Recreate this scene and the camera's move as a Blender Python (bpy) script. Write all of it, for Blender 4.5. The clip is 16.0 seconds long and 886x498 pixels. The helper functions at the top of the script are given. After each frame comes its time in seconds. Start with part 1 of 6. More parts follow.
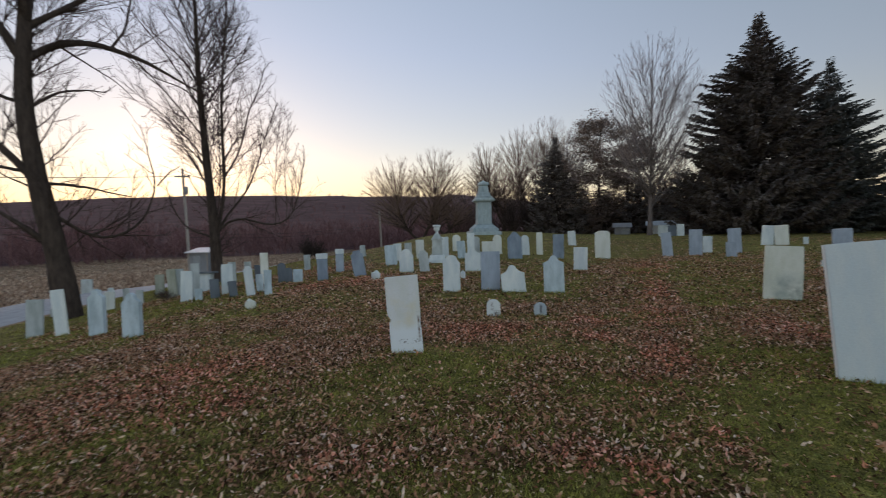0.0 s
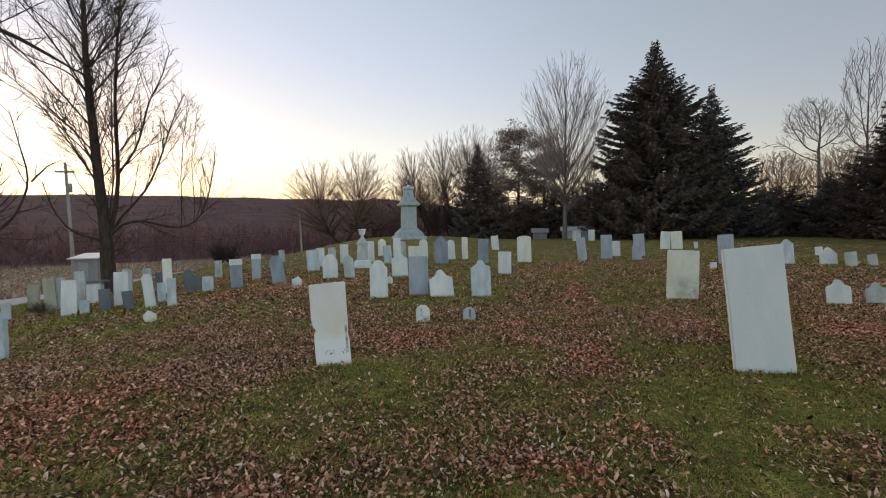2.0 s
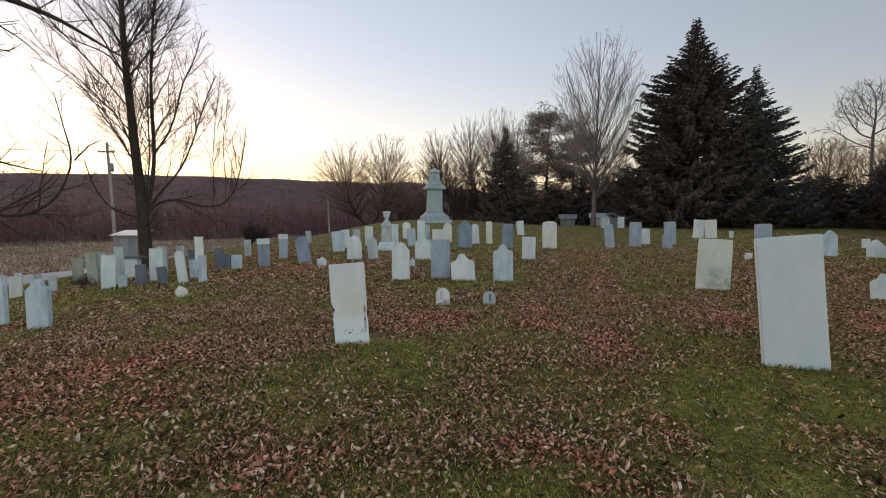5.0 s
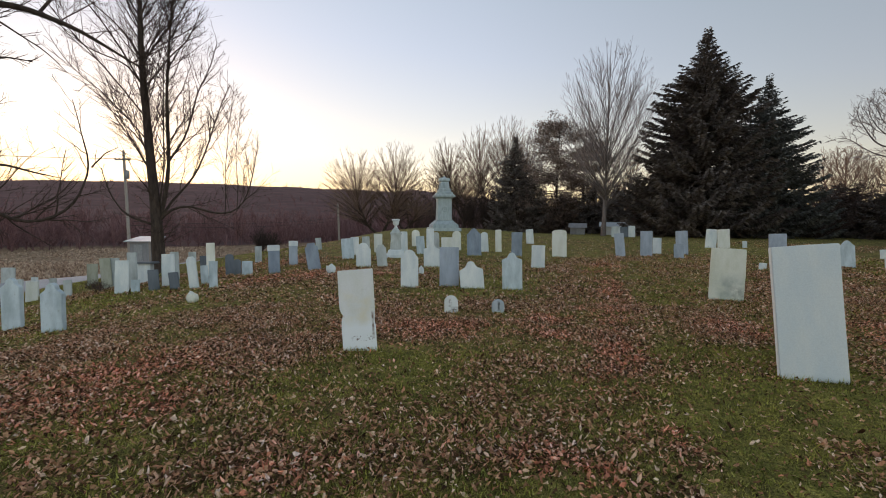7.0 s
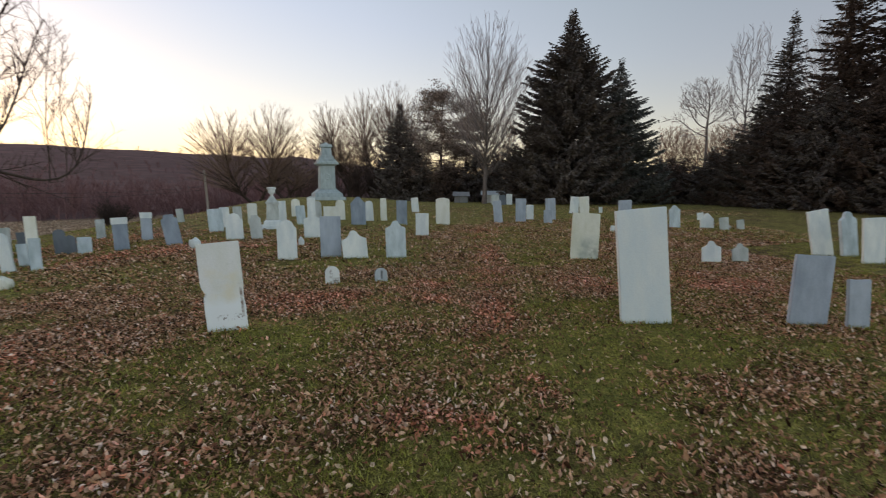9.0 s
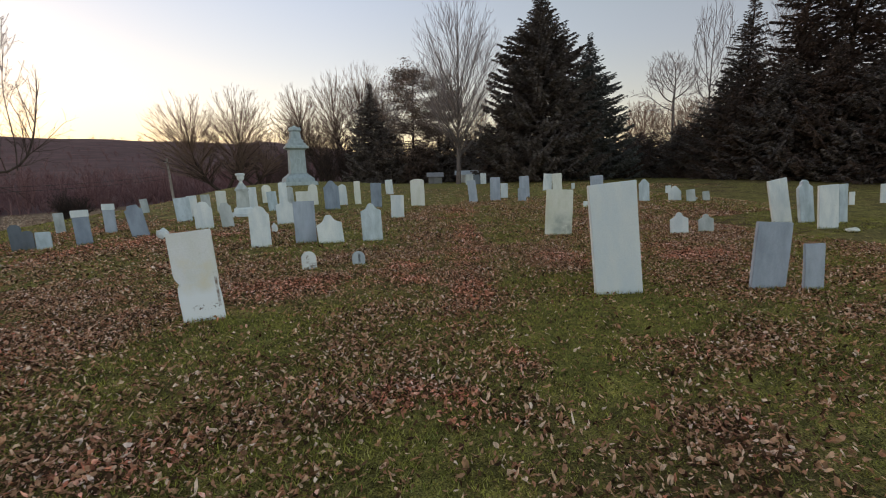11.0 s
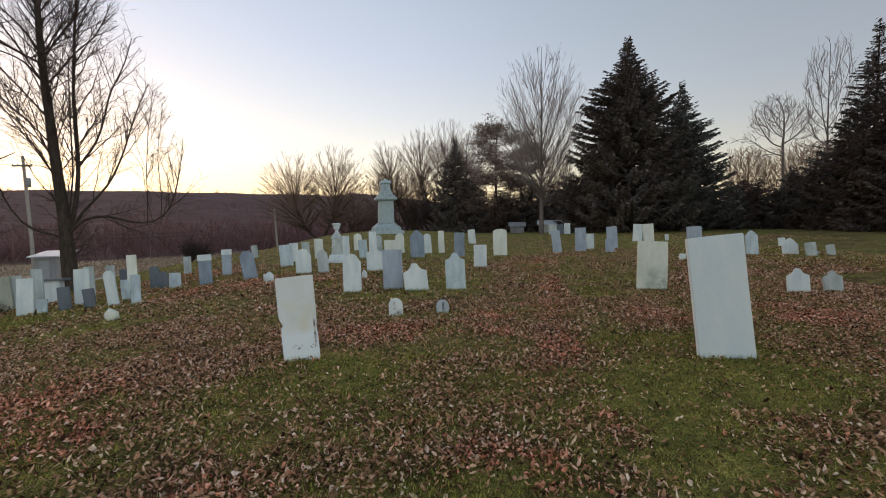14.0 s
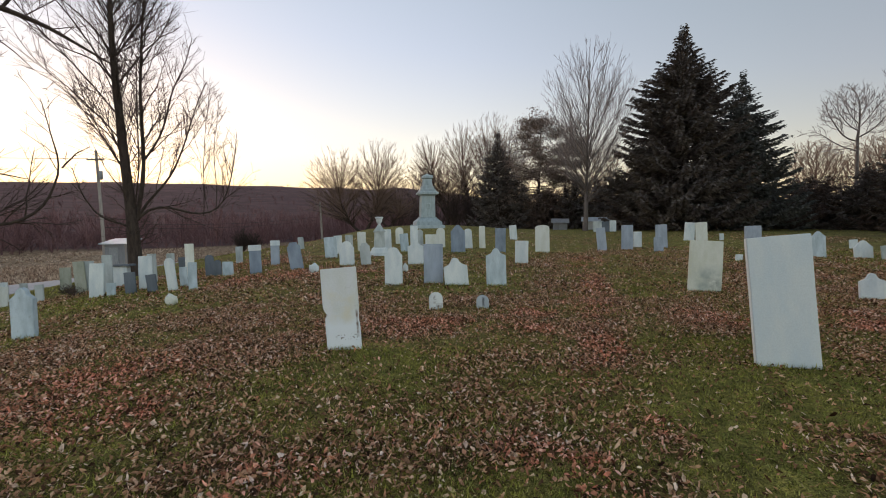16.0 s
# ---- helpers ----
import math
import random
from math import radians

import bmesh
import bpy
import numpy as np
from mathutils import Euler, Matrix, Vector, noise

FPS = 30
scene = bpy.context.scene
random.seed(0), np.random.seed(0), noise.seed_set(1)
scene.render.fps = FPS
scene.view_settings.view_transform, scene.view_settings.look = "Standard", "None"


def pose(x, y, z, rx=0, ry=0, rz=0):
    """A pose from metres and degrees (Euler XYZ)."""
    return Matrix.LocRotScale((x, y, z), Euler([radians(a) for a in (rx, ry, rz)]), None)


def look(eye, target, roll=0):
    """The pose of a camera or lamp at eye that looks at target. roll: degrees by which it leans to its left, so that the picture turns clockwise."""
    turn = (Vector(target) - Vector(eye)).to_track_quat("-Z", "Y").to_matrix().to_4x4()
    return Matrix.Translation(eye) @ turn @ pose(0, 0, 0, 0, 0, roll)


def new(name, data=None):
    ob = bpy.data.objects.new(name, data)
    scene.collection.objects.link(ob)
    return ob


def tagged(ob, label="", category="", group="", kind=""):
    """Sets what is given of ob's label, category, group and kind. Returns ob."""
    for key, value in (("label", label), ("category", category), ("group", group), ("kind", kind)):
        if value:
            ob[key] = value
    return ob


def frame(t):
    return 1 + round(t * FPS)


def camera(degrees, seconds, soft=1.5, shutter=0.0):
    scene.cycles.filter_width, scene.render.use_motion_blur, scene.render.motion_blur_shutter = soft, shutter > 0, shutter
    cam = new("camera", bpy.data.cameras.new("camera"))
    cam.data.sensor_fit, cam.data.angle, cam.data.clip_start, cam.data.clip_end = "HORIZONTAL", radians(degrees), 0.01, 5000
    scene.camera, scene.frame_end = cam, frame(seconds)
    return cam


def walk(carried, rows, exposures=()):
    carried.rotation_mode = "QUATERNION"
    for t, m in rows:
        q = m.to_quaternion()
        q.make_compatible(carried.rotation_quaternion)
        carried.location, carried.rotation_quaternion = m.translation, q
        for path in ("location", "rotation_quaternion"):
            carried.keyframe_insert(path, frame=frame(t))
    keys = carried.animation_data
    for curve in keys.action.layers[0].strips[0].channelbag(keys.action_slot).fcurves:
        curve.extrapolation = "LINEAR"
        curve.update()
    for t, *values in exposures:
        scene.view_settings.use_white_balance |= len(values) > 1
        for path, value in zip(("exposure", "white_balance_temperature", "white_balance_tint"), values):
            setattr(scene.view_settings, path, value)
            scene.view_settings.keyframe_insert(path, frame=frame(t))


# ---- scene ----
cam = camera(91.94, 16.0, soft=1.0, shutter=0.2)
PATH = [
    (0.0, pose(-0.028, -0.200, 1.636, 86.53, 1.09, -0.37)),
    (0.5, pose(-0.030, -0.061, 1.648, 86.75, 0.95, -11.18)),
    (1.0, pose(-0.077, -0.021, 1.650, 87.09, 0.82, -13.13)),
    (1.5, pose(-0.093, -0.031, 1.646, 87.21, 0.81, -11.14)),
    (2.0, pose(-0.092, -0.033, 1.636, 86.97, 0.65, -10.46)),
    (2.5, pose(-0.091, -0.039, 1.609, 85.61, 0.47, -10.00)),
    (3.0, pose(-0.074, -0.037, 1.600, 82.86, 0.07, -9.56)),
    (3.5, pose(0.009, -0.081, 1.610, 83.44, -0.18, -8.59)),
    (4.0, pose(0.048, -0.070, 1.617, 84.15, -0.17, -6.67)),
    (4.5, pose(-0.007, -0.024, 1.618, 84.53, -0.35, -6.96)),
    (7.0, pose(-0.000, 0.000, 1.600, 85.97, -0.67, -5.67)),
    (7.5, pose(0.001, -0.010, 1.601, 85.84, -0.63, -5.00)),
    (8.0, pose(-0.004, -0.011, 1.601, 85.79, -0.51, -4.50)),
    (8.5, pose(0.049, 0.019, 1.591, 85.33, -0.23, -9.67)),
    (9.0, pose(0.125, 0.049, 1.576, 82.03, -0.65, -20.58)),
    (9.2, pose(0.139, 0.057, 1.572, 80.80, -0.97, -24.40)),
    (9.8, pose(0.141, 0.058, 1.566, 79.20, -1.05, -30.20)),
    (10.5, pose(0.120, 0.042, 1.562, 78.90, 0.20, -28.00)),
    (11.3, pose(0.097, 0.020, 1.565, 80.10, 1.43, -22.30)),
    (11.5, pose(0.101, 0.016, 1.566, 80.66, 1.74, -21.36)),
    (12.0, pose(0.056, -0.002, 1.586, 82.27, 2.16, -14.20)),
    (12.5, pose(0.047, -0.004, 1.592, 83.58, 2.12, -13.53)),
    (13.0, pose(0.037, -0.006, 1.592, 84.85, 1.74, -13.82)),
    (13.5, pose(0.039, -0.005, 1.591, 85.60, 1.39, -13.76)),
    (14.0, pose(0.023, -0.014, 1.595, 86.23, 0.98, -13.28)),
    (14.5, pose(0.021, -0.019, 1.594, 86.41, 0.86, -11.47)),
    (15.0, pose(0.018, -0.017, 1.592, 86.37, 0.66, -9.31)),
    (15.5, pose(0.015, -0.012, 1.592, 86.04, 0.25, -8.53)),
    (16.0, pose(0.009, 0.006, 1.589, 85.62, 0.15, -7.84)),
]
EXPO, KELVIN, TINT = 1.45, 6250, 36
SUN_EL, SUN_AZ, SKY, SUN_POWER = 6.5, -30, 0.150, 0.2
AIR, DUST, OZONE = 1.0, 0.15, 0.6
SOFT, PALE, CAST = 0.78, 0.84, (0.92, 1.0, 0.99)
HAZE = [(0.0, (0.72, 0.55, 0.36)), (0.12, (0.82, 0.71, 0.57)), (0.36, (0.83, 0.79, 0.71)), (0.85, (0.97, 0.99, 0.81))]
GLOW = [(0.0, (1.36, 1.45, 1.48)), (0.45, (0.77, 0.75, 0.77)), (0.68, (0.91, 0.92, 0.90)), (0.9, (1.0, 1.0, 1.0))]
RIDGE, ROAD_X = 60.0, -18.6
walk(cam, PATH, [(0.0, EXPO - 0.36, KELVIN - 380, TINT), (0.7, EXPO, KELVIN, TINT), (16.0, EXPO, KELVIN, TINT)])

# ---- light: clear sky just after sunset, glow low in the west ----
world = bpy.data.worlds.new("dusk_sky")
scene.world = world
world.use_nodes = True
wn = world.node_tree.nodes
sky = wn.new("ShaderNodeTexSky")
sky.sky_type = "NISHITA"
sky.sun_disc = False
sky.sun_elevation = radians(SUN_EL)
sky.sun_rotation = radians(SUN_AZ)
sky.air_density, sky.dust_density, sky.ozone_density = AIR, DUST, OZONE
wn["Background"].inputs["Strength"].default_value = SKY
# dusk haze: the sky dims and warms evenly towards the horizon all round
wl = world.node_tree.links
wco = wn.new("ShaderNodeTexCoord")
wsep = wn.new("ShaderNodeSeparateXYZ")
wl.new(wco.outputs["Generated"], wsep.inputs[0])
haze = wn.new("ShaderNodeValToRGB")
for k in range(2):
    haze.color_ramp.elements.new(0.5)
for e, (p, col) in zip(haze.color_ramp.elements, HAZE):
    e.position, e.color = p, (*col, 1)
# the warm glow keeps to the side of the sunset and fades out behind
away = wn.new("ShaderNodeVectorMath")
away.operation = "DOT_PRODUCT"
wl.new(wco.outputs["Generated"], away.inputs[0])
away.inputs[1].default_value = (-0.17 * math.sin(radians(SUN_AZ)), -0.17 * math.cos(radians(SUN_AZ)), 1.0)
lift = wn.new("ShaderNodeMath")
lift.operation = "ADD"
wl.new(away.outputs["Value"], lift.inputs[0])
lift.inputs[1].default_value = 0.14
wl.new(lift.outputs[0], haze.inputs["Fac"])
dim = wn.new("ShaderNodeMix")
dim.data_type, dim.blend_type = "RGBA", "MULTIPLY"
dim.inputs[0].default_value = 1.0
soft_sky = wn.new("ShaderNodeGamma")
soft_sky.inputs["Gamma"].default_value = SOFT
wl.new(sky.outputs[0], soft_sky.inputs["Color"])
pale_sky = wn.new("ShaderNodeHueSaturation")
pale_sky.inputs["Saturation"].default_value = PALE
wl.new(soft_sky.outputs[0], pale_sky.inputs["Color"])
cool_sky = wn.new("ShaderNodeMix")
cool_sky.data_type, cool_sky.blend_type = "RGBA", "MULTIPLY"
cool_sky.inputs[0].default_value = 1.0
wl.new(pale_sky.outputs[0], cool_sky.inputs[6])
cool_sky.inputs[7].default_value = (*CAST, 1)
wl.new(cool_sky.outputs[2], dim.inputs[6])
wl.new(haze.outputs[0], dim.inputs[7])
side = wn.new("ShaderNodeVectorMath")
side.operation = "DOT_PRODUCT"
wl.new(wco.outputs["Generated"], side.inputs[0])
side.inputs[1].default_value = (0.5 * math.sin(radians(SUN_AZ)), 0.5 * math.cos(radians(SUN_AZ)), 0.12)
half = wn.new("ShaderNodeMath")
half.operation = "ADD"
wl.new(side.outputs["Value"], half.inputs[0])
half.inputs[1].default_value = 0.5
turnfall = wn.new("ShaderNodeValToRGB")
for k in range(2):
    turnfall.color_ramp.elements.new(0.5)
for e, (p, col) in zip(turnfall.color_ramp.elements, GLOW):
    e.position, e.color = p, (*col, 1)
wl.new(half.outputs[0], turnfall.inputs["Fac"])
dim2 = wn.new("ShaderNodeMix")
dim2.data_type, dim2.blend_type = "RGBA", "MULTIPLY"
dim2.inputs[0].default_value = 1.0
wl.new(dim.outputs[2], dim2.inputs[6])
wl.new(turnfall.outputs[0], dim2.inputs[7])
wl.new(dim2.outputs[2], wn["Background"].inputs["Color"])
sun = bpy.data.lights.new("sun", "SUN")
sun.energy, sun.angle, sun.color = SUN_POWER, radians(12), (1.0, 0.72, 0.48)
sun_ob = new("sun", sun)
sun_ob.matrix_world = look((60 * math.sin(radians(SUN_AZ)), 60 * math.cos(radians(SUN_AZ)), 60 * math.tan(radians(SUN_EL))), (0, 0, 0))


# ---- materials ----
def mat(name, rough=0.8, spec=0.3):
    m = bpy.data.materials.new(name)
    m.use_nodes = True
    b = m.node_tree.nodes["Principled BSDF"]
    b.inputs["Roughness"].default_value = rough
    b.inputs["Specular IOR Level"].default_value = spec
    return m, m.node_tree.nodes, m.node_tree.links, b


def ramp(n, stops):
    r = n.new("ShaderNodeValToRGB")
    e = r.color_ramp.elements
    while len(e) < len(stops):
        e.new(0.5)
    for k, (p, c) in zip(e, stops):
        k.position, k.color = p, (*c, 1)
    return r


def noise_node(n, l, coord, scale, detail=4, rough=0.6):
    t = n.new("ShaderNodeTexNoise")
    t.inputs["Scale"].default_value = scale
    t.inputs["Detail"].default_value = detail
    t.inputs["Roughness"].default_value = rough
    l.new(coord, t.inputs["Vector"])
    return t


def mixed(n, l, mode, fac, a, b):
    m = n.new("ShaderNodeMix")
    m.data_type, m.blend_type = "RGBA", mode
    for sock, v in ((m.inputs[0], fac), (m.inputs[6], a), (m.inputs[7], b)):
        if isinstance(v, (int, float)):
            sock.default_value = v
        elif isinstance(v, tuple):
            sock.default_value = (*v, 1)
        else:
            l.new(v, sock)
    return m.outputs[2]


def bumped(n, l, b, height, strength, distance):
    k = n.new("ShaderNodeBump")
    k.inputs["Strength"].default_value, k.inputs["Distance"].default_value = strength, distance
    l.new(height, k.inputs["Height"])
    l.new(k.outputs[0], b.inputs["Normal"])


def scaled(v, k):
    return tuple(min(0.84, c * k) for c in v)


def streak(n, l, co, v, cx, wx, cz, wz, scale, lo, hi):
    """A ragged mark on a stone's face, round a place in the stone's own measure."""
    sep = n.new("ShaderNodeSeparateXYZ")
    l.new(co, sep.inputs[0])
    ends = []
    for s, c, w in (("X", cx, wx), ("Z", cz, wz)):
        a = n.new("ShaderNodeMath")
        a.operation = "SUBTRACT"
        l.new(sep.outputs[s], a.inputs[0])
        a.inputs[1].default_value = c
        q = n.new("ShaderNodeMath")
        q.operation = "ABSOLUTE"
        l.new(a.outputs[0], q.inputs[0])
        k = n.new("ShaderNodeMath")
        k.operation = "DIVIDE"
        l.new(q.outputs[0], k.inputs[0])
        k.inputs[1].default_value = w
        ends.append(k.outputs[0])
    far = n.new("ShaderNodeMath")
    far.operation = "MAXIMUM"
    l.new(ends[0], far.inputs[0])
    l.new(ends[1], far.inputs[1])
    near = n.new("ShaderNodeMapRange")
    near.inputs[1].default_value, near.inputs[2].default_value = 1.0, 0.5
    l.new(far.outputs[0], near.inputs[0])
    t = noise_node(n, l, v, scale, 4, 0.6)
    r = ramp(n, [(lo, (0, 0, 0)), (hi, (1, 1, 1))])
    l.new(t.outputs["Fac"], r.inputs["Fac"])
    m = n.new("ShaderNodeMath")
    m.operation = "MULTIPLY"
    l.new(near.outputs[0], m.inputs[0])
    l.new(r.outputs[0], m.inputs[1])
    return m.outputs[0]


def stone_mat(name, base, stain, lichen, amount, marks=()):
    """Weathered marble or slate: broad staining, fine grain and specks of lichen."""
    m, n, l, b = mat(name, 0.75, 0.25)
    co = n.new("ShaderNodeTexCoord")
    info = n.new("ShaderNodeObjectInfo")
    off = n.new("ShaderNodeVectorMath")
    off.operation = "MULTIPLY_ADD"
    l.new(info.outputs["Random"], off.inputs[0])
    off.inputs[1].default_value = (37, 19, 53)
    l.new(co.outputs["Object"], off.inputs[2])
    v = off.outputs[0]
    stretch = n.new("ShaderNodeMapping")
    stretch.inputs["Scale"].default_value = (1, 1, 0.35)
    l.new(v, stretch.inputs["Vector"])
    broad = noise_node(n, l, stretch.outputs[0], 5.0, 5, 0.6)
    rb = ramp(n, [(0.38, scaled(base, 1.05)), (0.72, stain)])
    l.new(broad.outputs["Fac"], rb.inputs["Fac"])
    grain = noise_node(n, l, v, 60, 3, 0.7)
    rg = ramp(n, [(0.3, (0.92, 0.92, 0.92)), (0.7, (1.03, 1.03, 1.03))])
    l.new(grain.outputs["Fac"], rg.inputs["Fac"])
    c = mixed(n, l, "MULTIPLY", 1.0, rb.outputs[0], rg.outputs[0])
    spots = noise_node(n, l, v, 16, 6, 0.75)
    rs = ramp(n, [(0.60, (0, 0, 0)), (0.70, (amount, amount, amount))])
    l.new(spots.outputs["Fac"], rs.inputs["Fac"])
    c = mixed(n, l, "MIX", rs.outputs[0], c, lichen)
    rv = ramp(n, [(0.0, (0.90, 0.91, 0.92)), (1.0, (1.03, 1.02, 1.0))])
    l.new(info.outputs["Random"], rv.inputs["Fac"])
    c = mixed(n, l, "MULTIPLY", 1.0, c, rv.outputs[0])
    for colour, *where in marks:
        c = mixed(n, l, "MIX", streak(n, l, co.outputs["Object"], v, *where), c, colour)
    l.new(c, b.inputs["Base Color"])
    bumped(n, l, b, grain.outputs["Fac"], 0.25, 0.004)
    return m


STONE = {
    "chipped": stone_mat("chipped_marble", (0.82, 0.83, 0.80), (0.74, 0.75, 0.68), (0.50, 0.51, 0.42), 0.3,
                         [((0.80, 0.84, 0.87), 0, 0.5, 0.08, 0.40, 4, 0.2, 0.45), ((0.22, 0.17, 0.135), 0.178, 0.016, 0.32, 0.20, 20, 0.40, 0.62),
                          ((0.12, 0.09, 0.075), 0.06, 0.16, 0.14, 0.05, 34, 0.55, 0.66), ((0.34, 0.30, 0.26), -0.18, 0.03, 0.41, 0.03, 26, 0.45, 0.65), ((0.74, 0.69, 0.54), 0.0, 0.2, 0.52, 0.25, 6, 0.45, 0.8)]),
    "tinged": stone_mat("green_tinged_marble", (0.77, 0.78, 0.70), (0.66, 0.68, 0.55), (0.46, 0.47, 0.36), 0.35,
                        [((0.42, 0.47, 0.42), 0.12, 0.42, 0.12, 0.46, 3.2, 0.36, 0.62), ((0.30, 0.33, 0.28), 0.22, 0.22, 0.10, 0.22, 8, 0.42, 0.7)]),
    "patched": stone_mat("dark_patched_marble", (0.77, 0.81, 0.82), (0.62, 0.66, 0.66), (0.40, 0.42, 0.38), 0.5,
                         [((0.17, 0.14, 0.12), 0.05, 0.06, 0.05, 0.06, 18, 0.42, 0.58), ((0.30, 0.29, 0.27), -0.02, 0.03, 0.17, 0.09, 24, 0.46, 0.62)]),
    "streaked": stone_mat("dark_streaked_marble", (0.52, 0.58, 0.62), (0.36, 0.41, 0.45), (0.26, 0.29, 0.28), 0.6,
                          [((0.13, 0.14, 0.15), 0.01, 0.025, 0.12, 0.10, 14, 0.35, 0.55)]),
    "clean": stone_mat("clean_white_marble", (0.76, 0.83, 0.87), (0.70, 0.78, 0.82), (0.60, 0.65, 0.66), 0.2),
    "white": stone_mat("white_marble", (0.76, 0.83, 0.86), (0.58, 0.66, 0.70), (0.46, 0.50, 0.47), 0.45),
    "cream": stone_mat("cream_marble", (0.79, 0.80, 0.75), (0.70, 0.71, 0.62), (0.46, 0.47, 0.38), 0.35),
    "blue": stone_mat("blue_marble", (0.62, 0.71, 0.76), (0.36, 0.45, 0.49), (0.30, 0.35, 0.32), 0.6),
    "grey": stone_mat("grey_marble", (0.54, 0.58, 0.58), (0.35, 0.39, 0.38), (0.26, 0.29, 0.24), 0.6),
    "slate": stone_mat("grey_slate", (0.42, 0.48, 0.56), (0.29, 0.34, 0.41), (0.42, 0.45, 0.45), 0.35),
    "bluestone": stone_mat("mottled_bluestone", (0.30, 0.36, 0.44), (0.19, 0.235, 0.29), (0.34, 0.38, 0.40), 0.4),
    "dark": stone_mat("dark_slate", (0.17, 0.195, 0.225), (0.12, 0.138, 0.16), (0.22, 0.24, 0.22), 0.4),
    "moss": stone_mat("mossy_marble", (0.42, 0.43, 0.36), (0.28, 0.30, 0.23), (0.20, 0.22, 0.14), 0.7),
}
TONE = {"patched": "dark-patched white marble", "streaked": "dark-streaked grey marble", "clean": "clean white marble", "chipped": "cream and white dark-streaked marble", "tinged": "cream and green-stained marble", "white": "white marble", "cream": "cream-stained marble", "blue": "blue-grey marble", "grey": "weathered grey marble",
        "slate": "grey slate", "bluestone": "mottled bluestone", "dark": "dark slate", "moss": "moss-greened marble"}


def plain(name, c1, c2, scale, rough=0.8, spec=0.3, bump=0.3, dist=0.01, stretch=(1, 1, 1)):
    m, n, l, b = mat(name, rough, spec)
    co = n.new("ShaderNodeTexCoord")
    mp = n.new("ShaderNodeMapping")
    mp.inputs["Scale"].default_value = stretch
    l.new(co.outputs["Object"], mp.inputs["Vector"])
    a = noise_node(n, l, mp.outputs[0], scale, 5, 0.65)
    r = ramp(n, [(0.3, c1), (0.7, c2)])
    l.new(a.outputs["Fac"], r.inputs["Fac"])
    l.new(r.outputs[0], b.inputs["Base Color"])
    bumped(n, l, b, a.outputs["Fac"], bump, dist)
    return m


def island_mat(name, stops, rough=0.8, spec=0.2, single=False, drift=None, lone=(1.0, 1.0, 1.0), thin=0.0):
    """Each loose piece takes its own colour from the ramp."""
    m, n, l, b = mat(name, rough, spec)
    if single:
        src = n.new("ShaderNodeObjectInfo").outputs["Random"]
    else:
        src = n.new("ShaderNodeNewGeometry").outputs["Random Per Island"]
    r = ramp(n, stops)
    l.new(src, r.inputs["Fac"])
    co = n.new("ShaderNodeTexCoord")
    a = noise_node(n, l, co.outputs["Object"], 28, 2, 0.6)
    ra = ramp(n, [(0.32, (0.62, 0.60, 0.58)), (0.58, (1.15, 1.15, 1.15))])
    l.new(a.outputs["Fac"], ra.inputs["Fac"])
    c = mixed(n, l, "MULTIPLY", 1.0, r.outputs[0], ra.outputs[0])
    if drift:
        if name == "dry_leaf_litter":
            at = n.new("ShaderNodeAttribute")
            at.attribute_name = "litter"
            d, lo, hi = at.outputs["Fac"], 0.35, 0.85
        else:
            where = n.new("ShaderNodeNewGeometry").outputs["Position"]
            d, lo, hi = noise_node(n, l, where, 2.2, 5, 0.65).outputs["Fac"], 0.46, 0.60
        rd = ramp(n, [(lo, (0, 0, 0)), (hi, (0.9, 0.9, 0.9))])
        l.new(d, rd.inputs["Fac"])
        fallen = c
        c = mixed(n, l, "MIX", rd.outputs[0], mixed(n, l, "MULTIPLY", 1.0, c, lone), mixed(n, l, "MULTIPLY", 1.0, c, drift))
        if name == "dry_leaf_litter":
            ruddy = n.new("ShaderNodeAttribute")
            ruddy.attribute_name = "ruddy"
            c = mixed(n, l, "MIX", ruddy.outputs["Fac"], c, mixed(n, l, "MULTIPLY", 1.0, fallen, (1.40, 0.89, 0.84)))
    l.new(c, b.inputs["Base Color"])
    if thin:
        tr = n.new("ShaderNodeBsdfTranslucent")
        l.new(c, tr.inputs["Color"])
        mx = n.new("ShaderNodeMixShader")
        mx.inputs[0].default_value = thin
        l.new(b.outputs[0], mx.inputs[1])
        l.new(tr.outputs[0], mx.inputs[2])
        l.new(mx.outputs[0], n["Material Output"].inputs["Surface"])
    return m


LEAF_STOPS = [(0.0, (0.032, 0.018, 0.011)), (0.20, (0.13, 0.078, 0.045)), (0.40, (0.42, 0.27, 0.165)), (0.58, (0.60, 0.41, 0.25)),
              (0.70, (0.50, 0.26, 0.17)), (0.82, (0.74, 0.57, 0.40)), (0.93, (0.84, 0.72, 0.57)), (1.0, (0.87, 0.81, 0.73))]
M_LEAF = island_mat("dry_leaf_litter", LEAF_STOPS, drift=(1.09, 0.91, 0.88), lone=(1.04, 0.87, 0.76), rough=0.6, spec=0.08, thin=0.1)
M_LEAF_ONE = island_mat("dry_leaf", LEAF_STOPS, single=True, drift=(1.09, 0.91, 0.88), lone=(1.04, 0.87, 0.76), rough=0.6, spec=0.08, thin=0.1)
M_GRASS = island_mat("grass_blades", [(0.0, (0.055, 0.050, 0.014)), (0.25, (0.26, 0.235, 0.052)), (0.55, (0.58, 0.525, 0.125)), (0.82, (0.76, 0.66, 0.20)), (1.0, (0.84, 0.72, 0.34))], drift=(0.34, 0.43, 0.32), lone=(0.66, 0.70, 0.48), rough=0.7, spec=0.08, thin=0.15)
